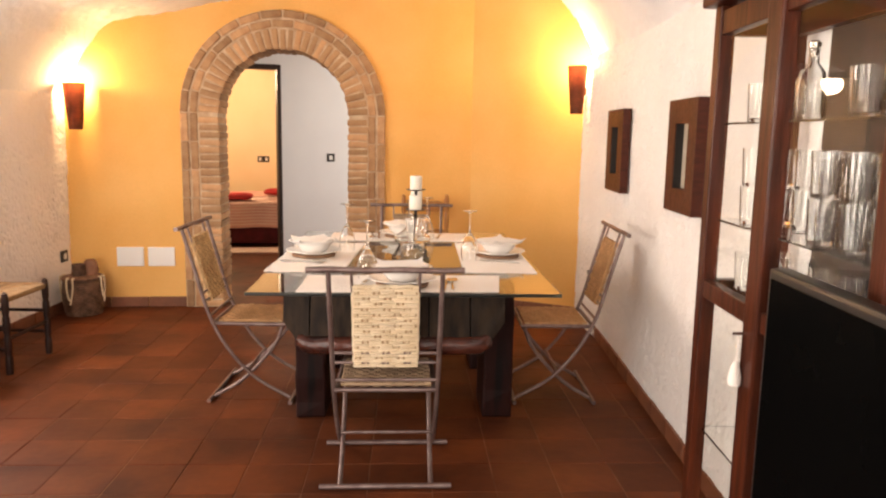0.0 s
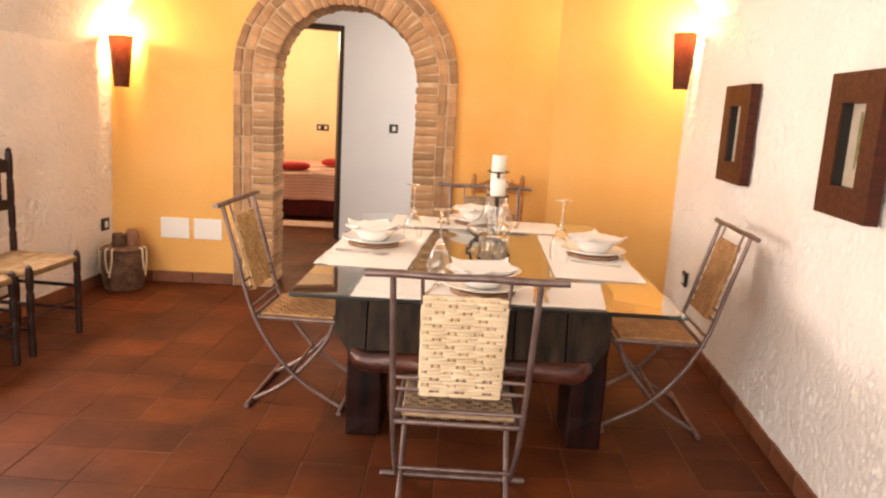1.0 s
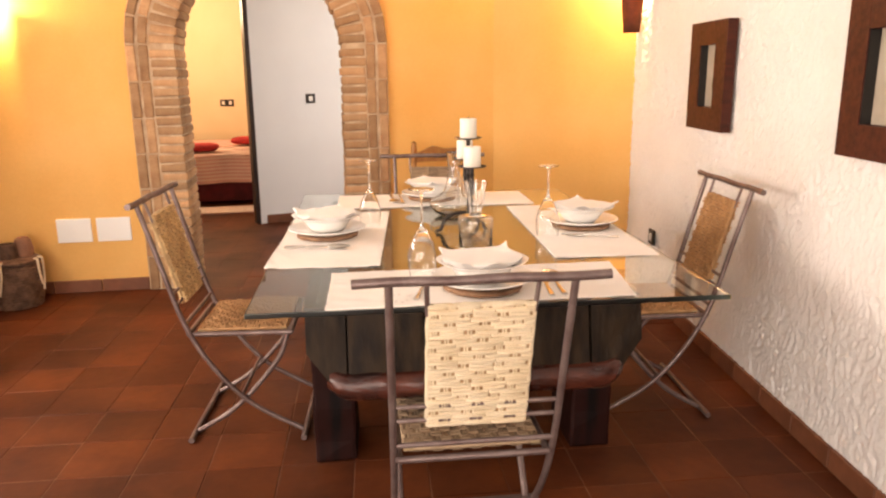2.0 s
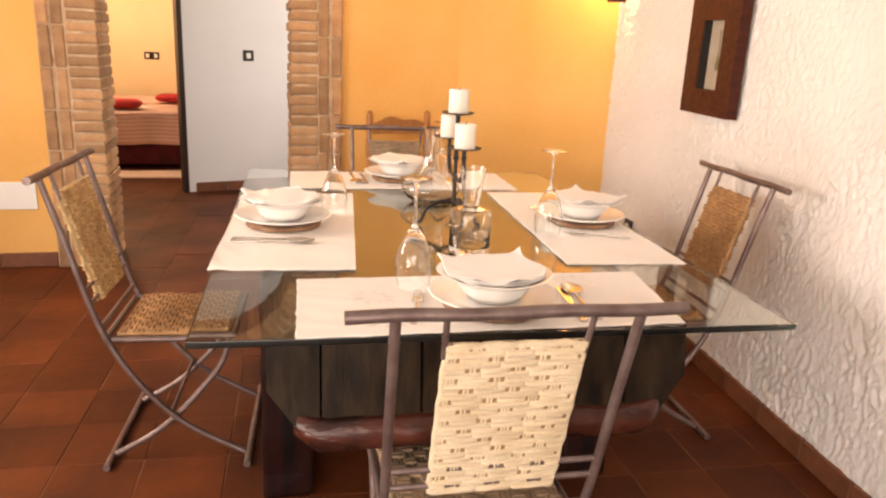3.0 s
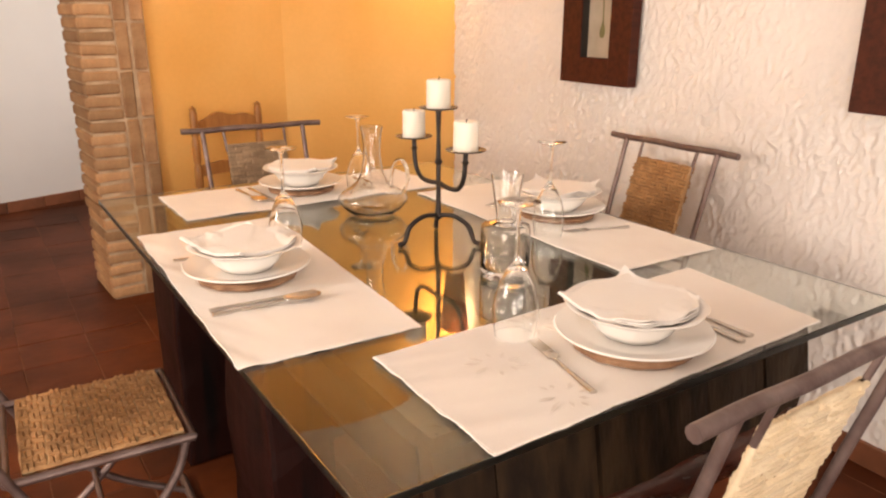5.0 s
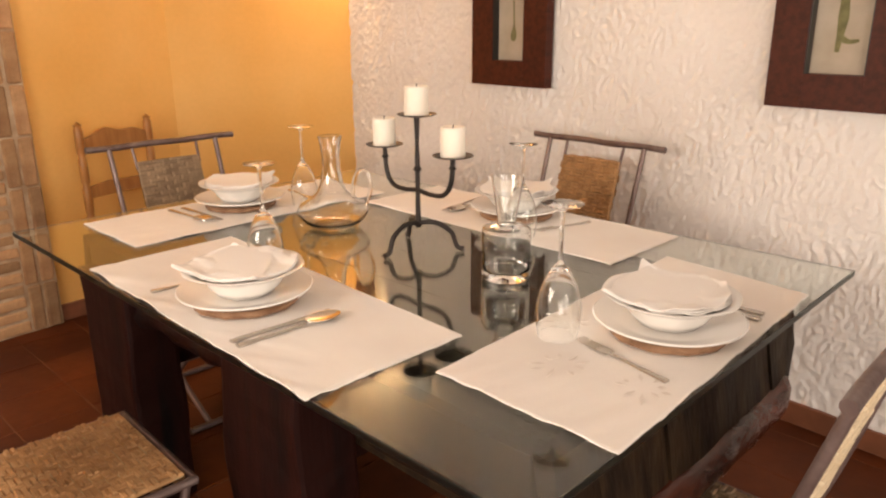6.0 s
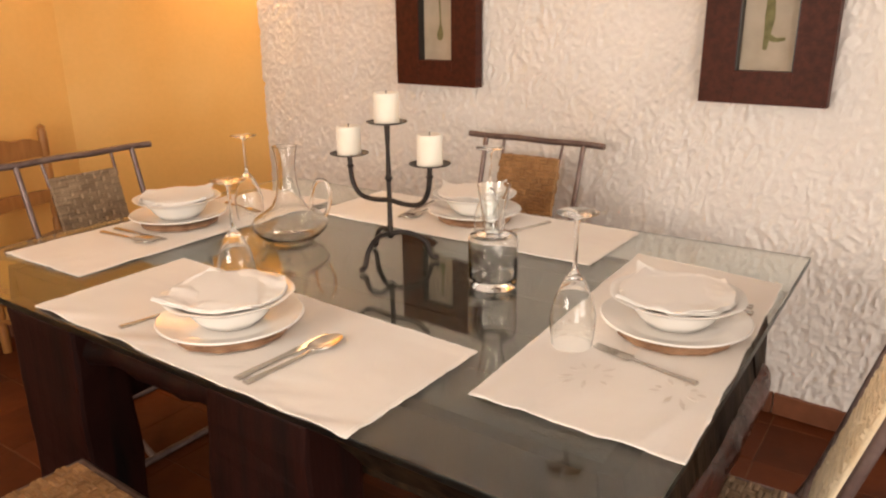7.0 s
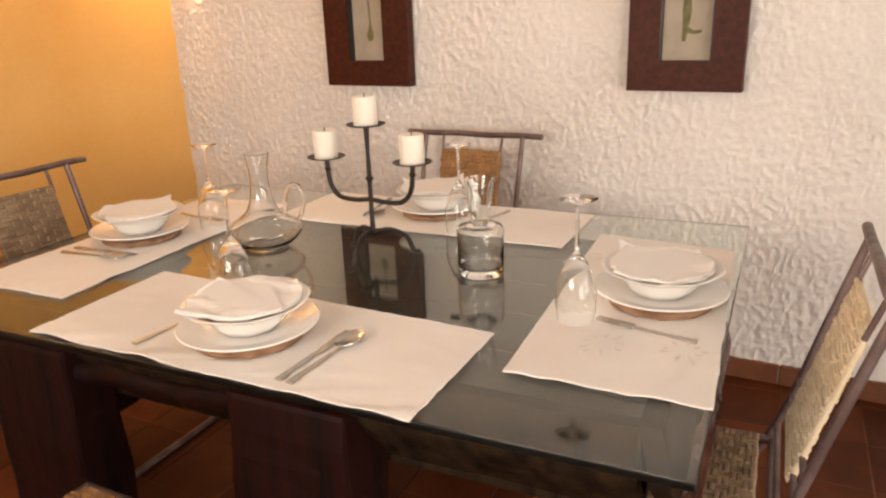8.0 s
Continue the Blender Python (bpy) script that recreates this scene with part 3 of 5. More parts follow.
def weave(w, l, t, pitch=0.0125, run=0.042, seed=1, both=True):
    """A panel of woven rush: staggered rounded strands over a thin backing, w wide in x and l long in y."""
    rnd = random.Random(seed)
    bm = bmesh.new()
    rows, cols = round(l / pitch), round(w / run)
    rx, px = w / cols, l / rows
    for side in ((1, -1) if both else (1,)):
        m = Matrix.Diagonal((1, 1, side, 1)) @ Matrix.Translation((0, 0, t * 0.25))
        for j in range(rows):
            off = (0.0, 0.5)[(j // 2) % 2]
            for i in range(-1, cols + 1):
                a, b = max(-w / 2, -w / 2 + (i + off) * rx), min(w / 2, -w / 2 + (i + off + 1) * rx)
                if b - a < 0.006:
                    continue
                gap = 0.0022 if b - a > 0.02 else 0.0006
                pillow(bm, (a + b) / 2 + rnd.uniform(-0.001, 0.001), -l / 2 + (j + 0.5) * px + rnd.uniform(-0.0006, 0.0006), b - a - gap, px * 1.22, t * 0.5 * rnd.uniform(0.8, 1.15), m)
    return bm


def border(bm, w, l, r):
    """The rolled edge round a woven panel, slightly uneven."""
    x, y = w / 2 - r * 0.6, l / 2 - r * 0.6
    corners = [(-x, -y), (x, -y), (x, y), (-x, y), (-x, -y)]
    pts = []
    for (x0, y0), (x1, y1) in zip(corners, corners[1:]):
        pts += [(x0 + (x1 - x0) * k / 14, y0 + (y1 - y0) * k / 14, 0.0) for k in range(1, 14)]
    pts.append(pts[0])
    tube(bm, [(px + 0.001 * math.sin(i * 2.3), py + 0.001 * math.sin(i * 1.7), 0.0) for i, (px, py, pz) in enumerate(pts)], [r * (1 + 0.10 * math.sin(i * 1.9)) for i in range(len(pts))], 8)


def basket(w, l, t, cell=0.0245, seed=1):
    """A panel of basket weave: pairs of strands crossing over and under in a checker."""
    rnd = random.Random(seed)
    bm = bmesh.new()
    cols, rows = round(w / cell), round(l / cell)
    cx, cy = w / cols, l / rows
    for side in (1, -1):
        m = Matrix.Diagonal((1, 1, side, 1)) @ Matrix.Translation((0, 0, t * 0.22))
        for j in range(rows):
            for i in range(cols):
                x, y = -w / 2 + (i + 0.5) * cx, -l / 2 + (j + 0.5) * cy
                h = t * rnd.uniform(0.42, 0.62)
                jx, jy = rnd.uniform(-0.0016, 0.0016), rnd.uniform(-0.0016, 0.0016)
                if (i + j) % 2:
                    for k in (-0.25, 0.25):
                        pillow(bm, x + jx, y + jy + k * cy, cx * 1.22, cy * 0.56, h * rnd.uniform(0.85, 1.1), m)
                else:
                    for k in (-0.25, 0.25):
                        pillow(bm, y + jy, -(x + jx) - k * cx, cy * 1.02, cx * 0.52, h * rnd.uniform(0.5, 0.72), m @ Matrix.Rotation(math.pi / 2, 4, "Z"))
    border(bm, w, l, t * 0.34)
    return bm


def stitched(w, l, t, pitch=0.0112, step=0.078, seed=1):
    """A panel of long flat strands with small upright stitches, set off from row to row, and dark slits beside them."""
    rnd = random.Random(seed)
    bm = bmesh.new()
    turn = Matrix.Rotation(math.pi / 2, 4, "Z")
    rows = round(l / pitch)
    py = l / rows
    for side in (1, -1):
        m = Matrix.Diagonal((1, 1, side, 1)) @ Matrix.Translation((0, 0, t * 0.22))
        for j in range(rows):
            y = -l / 2 + (j + 0.5) * py + rnd.uniform(-0.0008, 0.0008)
            h = t * rnd.uniform(0.45, 0.62)
            if j % 2 == 0:
                cuts = [-w / 2, -w * 0.18 + rnd.uniform(-0.03, 0.03), w * 0.2 + rnd.uniform(-0.03, 0.03), w / 2]
                for a, b in zip(cuts, cuts[1:]):
                    pillow(bm, (a + b) / 2, y, b - a + (0.0 if b > w / 2 - 0.001 or a < 0.001 - w / 2 else 0.010), py * 1.16, h * rnd.uniform(0.9, 1.15), m)
                continue
            x = -w / 2 + step * (0.16 if (j // 2) % 2 else 0.64) + rnd.uniform(-0.006, 0.006)
            last = -w / 2
            while last < w / 2 - 0.004:
                end = min(w / 2, x - 0.0115)
                if end - last > 0.008:
                    pillow(bm, (last + end) / 2, y + rnd.uniform(-0.0006, 0.0006), end - last, py * rnd.uniform(0.95, 1.25), h, m)
                if x < w / 2 - 0.02:
                    for k in (-0.5, 0.5) if rnd.random() < 0.6 else (-0.9, 0.0, 0.9):
                        pillow(bm, y, -(x + k * 0.0064), py * 1.12, 0.0058, h * rnd.uniform(0.5, 0.75), m @ turn)
                last, x = x + 0.0118, x + step + rnd.uniform(-0.005, 0.005)
    border(bm, w, l, t * 0.52)
    return bm


def iron_chair(m, label, weave_mat, seed, checked=False, seat_mat=None, gap_mat=None, fine=False, stitch=False):
    """Local: x across, y forward to the front of the seat, origin under the seat's rear edge."""
    ch = thing("folding_chair", m, label, "chair", "iron chairs round the table")
    back = smooth_path([(0, -0.156, 0.882), (0, -0.100, 0.68), (0, -0.032, 0.44), (0, 0.06, 0.265), (0, 0.19, 0.12), (0, 0.375, 0.008)], 6)
    front = smooth_path([(0, 0.33, 0.396), (0, 0.295, 0.30), (0, 0.20, 0.18), (0, 0.10, 0.085), (0, -0.03, 0.008)], 6)
    for sx in (-1, 1):
        part("back_leg", tube(bmesh.new(), [(sx * (0.192 + 0.012 * p.z), p.y, p.z) for p in back], 0.0092, 10), M_IRON, ch)
        part("front_leg", tube(bmesh.new(), [(sx * 0.176, p.y, p.z) for p in front], 0.0095, 10), M_IRON, ch)
        part("seat_rail", tube(bmesh.new(), [(sx * 0.185, -0.026, 0.398), (sx * 0.185, 0.345, 0.396)], 0.010, 8), M_IRON, ch)
        part("hanger", tube(bmesh.new(), [(sx * 0.122, -0.154, 0.875), (sx * 0.119, -0.131, 0.80)], 0.0055, 8), M_IRON, ch)
    part("top_bar", tube(bmesh.new(), [(x * 0.04, -0.158, 0.885 + 0.0015 * math.sin(x)) for x in range(-7, 8)], 0.0112, 10), M_IRON, ch)
    part("foot_bar", tube(bmesh.new(), [(-0.265, 0.378, 0.011), (0.265, 0.378, 0.011)], 0.011, 8), M_IRON, ch)
    part("foot_bar", tube(bmesh.new(), [(-0.255, -0.032, 0.011), (0.255, -0.032, 0.011)], 0.011, 8), M_IRON, ch)
    for y, z, r in ((-0.065, 0.555, 0.006), (-0.054, 0.515, 0.006), (-0.032, 0.440, 0.007), (-0.026, 0.398, 0.009), (0.342, 0.396, 0.009), (0.15, 0.155, 0.007)):
        w = 0.198 if z > 0.43 else 0.186
        part("cross_bar", tube(bmesh.new(), [(-w, y, z), (w, y, z)], r, 8), M_IRON, ch)
    pm = pose(0, -0.094, 0.662, 105.4, 0, 0)
    bw, bl = 0.242, 0.34
    backing = part("backrest", boxed(-bw / 2 + 0.004, bw / 2 - 0.004, -bl / 2 + 0.004, bl / 2 - 0.004, -0.004, 0.004, bevel=0.002), gap_mat or M_RUSHGAP, ch, "woven rush backrest")
    backing.matrix_basis = pm
    part("weave", stitched(bw, bl, 0.0115, seed=seed) if stitch else basket(bw, bl, 0.020, seed=seed) if checked else weave(bw, bl, 0.012 if fine else 0.020, 0.0076 if fine else 0.0125, 0.055 if fine else 0.042, seed), weave_mat, backing)
    seat = part("seat", boxed(-0.172, 0.172, -0.16, 0.16, -0.004, 0.004, bevel=0.002), M_RUSHPALE, ch, "woven rush seat")
    seat.matrix_basis = pose(0, 0.165, 0.408)
    part("weave", basket(0.345, 0.322, 0.013, seed=seed + 5) if checked else weave(0.35, 0.325, 0.018, pitch=0.0145, run=0.036, seed=seed + 5), seat_mat or weave_mat, seat)
    return ch


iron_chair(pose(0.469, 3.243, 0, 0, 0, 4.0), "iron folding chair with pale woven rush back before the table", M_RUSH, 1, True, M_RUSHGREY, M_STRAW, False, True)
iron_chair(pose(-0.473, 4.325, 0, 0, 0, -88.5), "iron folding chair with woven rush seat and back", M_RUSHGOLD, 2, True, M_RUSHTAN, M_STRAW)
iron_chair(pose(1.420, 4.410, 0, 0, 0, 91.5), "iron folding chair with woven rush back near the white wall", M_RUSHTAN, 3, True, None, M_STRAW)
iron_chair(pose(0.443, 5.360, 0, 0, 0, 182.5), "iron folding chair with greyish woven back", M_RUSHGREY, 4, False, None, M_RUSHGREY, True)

# ---- place settings ----
TOPZ = 0.7505


def placemat(cx, cy, w, l, rz, label, seed, skew=(0.0, 0.0), flare=0.0, shear=0.0, rumple=0.002, printed=False):
    def fn(u, v):
        n = noise.noise(Vector((u * 3 + seed, v * 4, 0.5)))
        edge = min(u, 1 - u, v, 1 - v)
        ripple = 0.0018 * max(0, n) + 0.0032 * max(0, noise.noise(Vector((u * 9, v * 9, seed)))) * max(0, 1 - edge / 0.16)
        ripple += rumple * max(0.0, 1 - u / 0.35) * max(0.0, noise.noise(Vector((v * 7 + u * 5, u * 2, seed + 3)))) * 2
        fray = (0.0022 * noise.noise(Vector((u * 40, v * 40, seed))) + 0.003 * noise.noise(Vector((u * 9, v * 9, seed + 5)))) if edge < 0.001 else 0
        return ((u - 0.5) * w * (1 + flare * (v - 0.5)) + shear * (v - 0.5) + fray, (v - 0.5) * l + fray + (u - 0.5) * (skew[0] * (1 - v) + skew[1] * v), 0.0022 + ripple)
    mat_ob = thing("placemat", pose(cx, cy, TOPZ, 0, 0, rz), label, "placemat", "linen placemats")
    part("cloth", sheet(70, 60, fn, (0, 0, -0.0018)), M_LINEN, mat_ob)
    for edge in (lambda q: (0.004, q), lambda q: (0.996, q), lambda q: (q, 0.008), lambda q: (q, 0.992)):
        pts = [Vector(fn(*edge(0.006 + 0.988 * k / 60))) - Vector((0, 0, 0.0006)) for k in range(61)]
        part("hem", tube(bmesh.new(), pts, [0.0011 + 0.0007 * ((k * 7) % 5 < 2) for k in range(61)], 6), M_LINEN, mat_ob)
    if not printed:
        return mat_ob
    rnd = random.Random(seed)
    # faint printed sprigs of leaves
    bm = bmesh.new()
    for sx, sy in ((-0.28, -0.32), (-0.30, 0.1), (0.30, 0.30), (-0.1, 0.36)):
        x, y = (sx * w, sy * l)
        for k in range(9):
            a = 2 * math.pi * k / 9 + rnd.uniform(-0.2, 0.2)
            r0, r1 = rnd.uniform(0.016, 0.028), rnd.uniform(0.036, 0.058)
            d, q = Vector((math.cos(a), math.sin(a), 0)), Vector((-math.sin(a), math.cos(a), 0))
            c = Vector((x, y, 0.0030 + 0.0018))
            ring = [c + d * r0, c + d * (r0 * 0.5 + r1 * 0.5) + q * 0.0042, c + d * r1, c + d * (r0 * 0.5 + r1 * 0.5) - q * 0.0042]
            top = [bm.verts.new(p) for p in ring]
            low = [bm.verts.new(p - Vector((0, 0, 0.0006))) for p in ring]
            bm.faces.new(top)
            bm.faces.new(low[::-1])
            for i in range(4):
                bm.faces.new((top[i], low[i], low[(i + 1) % 4], top[(i + 1) % 4]))
    tagged(part("printed_leaves", bm, M_PRINT, mat_ob, "faint printed leaves"), kind="stuff")
    return mat_ob


placemat(0.508, 3.508, 0.811, 0.343, 5.0, "cream linen placemat with faint printed leaves", 1, (0.0, 0.0), 0.05, 0.032, 0.002, True)
placemat(0.0505, 4.159, 0.358, 0.891, 0.9, "cream linen placemat under a set plate", 2, (0.005, 0.019), 0.084, 0.0, 0.007)
placemat(0.915, 4.237, 0.33, 0.915, 2.4, "cream linen placemat under a set plate", 3)
placemat(0.422, 4.89, 0.86, 0.335, 3.6, "cream linen placemat under a set plate", 4)

MATZ = TOPZ + 0.0032


def coil(bm, r0, r1, z, rad, turns_step):
    r = r0
    while r <= r1:
        n = max(10, int(r * 220))
        pts = [(r * math.cos(2 * math.pi * k / n), r * math.sin(2 * math.pi * k / n), z + rad * 0.25 * ((k + int(r * 999)) % 2)) for k in range(n)]
        tube(bm, pts + pts[:1], rad, 5)
        r += turns_step
    return bm


def plate_profile(r, h, t):
    out = [(0, 0.002), (r * 0.55, 0.002), (r * 0.57, 0.0), (r * 0.62, 0.001), (r * 0.72, h * 0.35), (r * 0.99, h * 0.9), (r, h), (r * 0.985, h + t * 0.5), (r * 0.72, h * 0.35 + t), (r * 0.6, t + 0.002), (0, t + 0.002)]
    return out


BOWL = [(0, 0.003), (0.046, 0.003), (0.048, 0.0), (0.054, 0.001), (0.070, 0.017), (0.082, 0.036), (0.094, 0.0455), (0.119, 0.0555), (0.122, 0.058), (0.118, 0.0595), (0.094, 0.0495), (0.079, 0.0405), (0.066, 0.021), (0.052, 0.007), (0, 0.006)]


def napkin(seed, layer):
    """One layer of a folded cloth napkin lying across the bowl, two corners peaked."""
    rnd = random.Random(seed)
    lift = [rnd.uniform(0.0, 0.010), rnd.uniform(0.0, 0.012), rnd.uniform(0.020, 0.034), rnd.uniform(0.018, 0.032)]
    def fn(u, v):
        a, b = 2 * u - 1, 2 * v - 1
        x, y = a * math.sqrt(1 - b * b / 2), b * math.sqrt(1 - a * a / 2)
        peak = [(p * q) ** 8 if p > 0 and q > 0 else 0.0 for p, q in ((-a, -b), (a, -b), (a, b), (-a, b))]
        grow = 1 + 0.06 * peak[0] + 0.05 * peak[1] + 0.30 * peak[2] + 0.26 * peak[3] + 0.03 * noise.noise(Vector((a * 2, b * 2, seed * 3)))
        r = math.hypot(x, y)
        z = 0.0585 - 0.009 * math.exp(-(r / 0.5) ** 2) + sum(c * q for c, q in zip(peak, lift)) * 0.6 + layer * 0.0019
        z += 0.005 * noise.noise(Vector((a * 2.2, b * 2.2, seed))) + 0.0022 * noise.noise(Vector((a * 6, b * 6, seed + layer))) + 0.0016 * layer * max(0, -b) * (1 + math.sin(a * 5 + seed))
        return (x * 0.108 * grow, y * (0.104 - 0.002 * layer) * grow, z)
    return sheet(26, 24, fn, (0, 0, -0.0016))


def setting(cx, cy, rz, seed, where):
    triv = thing("trivet", pose(cx, cy, MATZ, 0, 0, rz), "round coiled rush trivet under a plate", "trivet", "rush trivets")
    part("coil", coil(bmesh.new(), 0.008, 0.105, 0.0068, 0.0068, 0.0118), M_TRIVET, triv)
    pl = thing("dinner_plate", pose(cx, cy, MATZ + 0.0140, 0, 0, rz), "white china dinner plate " + where, "plate", "dinner plates")
    part("dish", lathe(plate_profile(0.137, 0.019, 0.004), 56), M_CHINA, pl)
    bowl = thing("soup_bowl", pose(cx, cy, MATZ + 0.0140 + 0.0065, 0, 0, rz), "white china soup bowl on a dinner plate", "bowl", "soup bowls")
    part("dish", lathe(BOWL, 56, wobble=0.012, waves=8), M_CHINA, bowl)
    nap = thing("napkin", pose(cx, cy, MATZ + 0.0140 + 0.0075, 0, 0, rz + 12 * seed), "folded white cloth napkin lying in a bowl", "napkin", "napkins")
    part("cloth", napkin(seed, 0), M_NAPKIN, nap)
    part("fold", napkin(seed, 1), M_NAPKIN, nap)
    part("fold", napkin(seed, 2), M_NAPKIN, nap)


setting(0.513, 3.470, 0, 1, "on the placemat")
setting(0.025, 4.149, 90, 2, "on the placemat")
setting(0.95, 4.235, -90, 3, "on the placemat")
setting(0.415, 4.91, 180, 4, "on the placemat")

# cutlery: drawn along +y, lying on z = 0


def handle_pts(l):
    return [(0, 0, 0.004), (0, l * 0.25, 0.0035), (0, l * 0.55, 0.006), (0, l * 0.62, 0.009)]


def spoon(m):
    sp = thing("spoon", m @ Matrix.Scale(1.15, 4), "stainless steel table spoon on a placemat", "spoon", "cutlery")
    pts = smooth_path(handle_pts(0.2), 5)
    part("handle", tube(bmesh.new(), pts, [0.0075 - 0.004 * min(1, i / 9) for i in range(len(pts))], 8, 1.0), M_STEEL, sp).matrix_basis = Matrix.Diagonal((1, 1, 0.45, 1))
    def fn(u, v):
        a, r = u * 2 * math.pi, v
        x, y = 0.021 * r * math.cos(a), 0.157 + 0.034 * r * math.sin(a)
        return (x, y, 0.0065 - 0.005 * (1 - r * r))
    bm = sheet(20, 5, fn)
    bmesh.ops.remove_doubles(bm, verts=bm.verts, dist=0.0002)
    bmesh.ops.solidify(bm, geom=bm.faces[:], thickness=0.0012)
    part("bowl", bm, M_STEEL, sp)


def fork(m):
    fk = thing("fork", m, "stainless steel fork on a placemat", "fork", "cutlery")
    pts = smooth_path(handle_pts(0.2), 5)
    part("handle", tube(bmesh.new(), pts, [0.0075 - 0.004 * min(1, i / 9) for i in range(len(pts))], 8), M_STEEL, fk).matrix_basis = Matrix.Diagonal((1, 1, 0.45, 1))
    bm = bmesh.new()
    box(bm, -0.011, 0.011, 0.122, 0.150, 0.0025, 0.0045, bevel=0.0008)
    for k in range(4):
        x = -0.0095 + k * 0.0063
        tube(bm, [(x, 0.148, 0.0035), (x, 0.175, 0.0028), (x * 0.92, 0.198, 0.0045)], [0.0017, 0.0016, 0.0008], 6)
    part("tines", bm, M_STEEL, fk)


def knife(m):
    kn = thing("knife", m, "stainless steel table knife on a placemat", "knife", "cutlery")
    pts = smooth_path([(0, 0, 0.004), (0, 0.05, 0.004), (0, 0.105, 0.004)], 4)
    part("handle", tube(bmesh.new(), pts, [0.0085, 0.0085, 0.008, 0.0075, 0.007, 0.0065, 0.006, 0.0055, 0.005], 8), M_STEEL, kn).matrix_basis = Matrix.Diagonal((1, 1, 0.45, 1))
    bm = bmesh.new()
    outline = [(-0.005, 0.10), (0.006, 0.10), (0.010, 0.125), (0.010, 0.185), (0.004, 0.213), (-0.003, 0.218), (-0.006, 0.19)]
    hi = [bm.verts.new((x, y, 0.0026)) for x, y in outline]
    lo = [bm.verts.new((x, y, 0.0014)) for x, y in outline]
    bm.faces.new(hi)
    bm.faces.new(lo[::-1])
    for k in range(len(hi)):
        bm.faces.new((hi[k], lo[k], lo[(k + 1) % len(hi)], hi[(k + 1) % len(hi)]))
    part("blade", bm, M_STEEL, kn)


def lay(maker, x0, y0, x1, y1, dz=0.0):
    """Lays a piece of cutlery with its handle's end at (x0, y0), pointing to (x1, y1)."""
    maker(pose(x0, y0, MATZ + 0.0005 + dz, 0, 0, math.degrees(math.atan2(y1 - y0, x1 - x0)) - 90))


lay(fork, 0.335, 3.364, 0.372, 3.59)
lay(knife, 0.685, 3.375, 0.690, 3.59)
lay(spoon, 0.720, 3.385, 0.715, 3.59)
lay(knife, -0.097, 3.977, 0.13, 3.986)
lay(spoon, -0.098, 3.952, 0.12, 3.954)
lay(fork, -0.10, 4.332, 0.11, 4.318)
lay(fork, 1.04, 4.035, 0.83, 4.085)
lay(knife, 1.04, 4.46, 0.83, 4.425)
lay(spoon, 1.04, 4.425, 0.84, 4.395)
lay(spoon, 0.225, 5.0, 0.25, 4.80)
lay(knife, 0.265, 5.0, 0.29, 4.785)
lay(fork, 0.64, 4.995, 0.62, 4.78)

# ---- glassware ----
WINE = [(0.0, 0.2475), (0.034, 0.2475), (0.0375, 0.2465), (0.034, 0.2445), (0.010, 0.2405), (0.0045, 0.232), (0.0035, 0.20), (0.0035, 0.155), (0.006, 0.140), (0.018, 0.125), (0.032, 0.095), (0.0405, 0.062),
        (0.0415, 0.045), (0.0395, 0.018), (0.0365, 0.0005), (0.0352, 0.0005), (0.0382, 0.018), (0.0402, 0.045), (0.0392, 0.062), (0.0305, 0.094), (0.016, 0.122), (0.0, 0.131)]


def glass_thing(name, m, profile, label, category, group, part_name, n=40):
    g = thing(name, m, label, category, group)
    ob = part(part_name, lathe(profile, n), M_GLASS, g)
    ob.visible_shadow = False
    return g


for x, y, z in ((0.799, 4.081, MATZ), (0.355, 3.60, MATZ), (0.168, 4.316, MATZ), (0.567, 4.78, MATZ)):
    glass_thing("wine_glass", pose(x, y, z), WINE, "clear wine glass standing upside down on a placemat", "wine glass", "wine glasses", "glass")

JUG = [(0, 0.0), (0.051, 0.0), (0.054, 0.004), (0.055, 0.02), (0.055, 0.108), (0.0535, 0.114), (0.048, 0.117), (0.030, 0.1195), (0.0225, 0.123), (0.0205, 0.131), (0.0225, 0.145), (0.029, 0.185), (0.036, 0.228), (0.0345, 0.228),
       (0.0275, 0.187), (0.0207, 0.146), (0.0187, 0.131), (0.0207, 0.1245), (0.029, 0.1215), (0.046, 0.115), (0.0512, 0.112), (0.0525, 0.107), (0.0525, 0.028), (0.048, 0.018), (0, 0.015)]
glass_thing("water_carafe", pose(0.531, 3.890, TOPZ), JUG, "small clear glass carafe with a flared neck", "carafe", "", "glass")
DECANTER = [(0, 0.008), (0.044, 0.005), (0.050, 0.0), (0.056, 0.001), (0.082, 0.016), (0.099, 0.038), (0.101, 0.050), (0.092, 0.064), (0.066, 0.080), (0.044, 0.098), (0.032, 0.125), (0.0255, 0.165), (0.0245, 0.200), (0.0285, 0.236), (0.033, 0.254),
            (0.0318, 0.255), (0.0265, 0.236), (0.0225, 0.200), (0.0235, 0.165), (0.030, 0.124), (0.042, 0.0965), (0.064, 0.0783), (0.090, 0.0622), (0.0985, 0.050), (0.0967, 0.039), (0.080, 0.0185), (0.054, 0.008), (0, 0.011)]
dec = glass_thing("decanter", pose(0.497, 4.52, TOPZ), DECANTER, "clear glass wine decanter with a looped handle", "decanter", "", "glass")
hp = smooth_path([(0.060, 0, 0.084), (0.062, 0, 0.125), (0.078, 0, 0.160), (0.100, 0, 0.158), (0.112, 0, 0.120), (0.099, 0, 0.075), (0.090, 0, 0.066)], 6)
ob = part("handle", tube(bmesh.new(), hp, 0.0055, 10), M_GLASS, dec)
ob.matrix_basis = pose(0, 0, 0, 0, 0, -50)
ob.visible_shadow = False

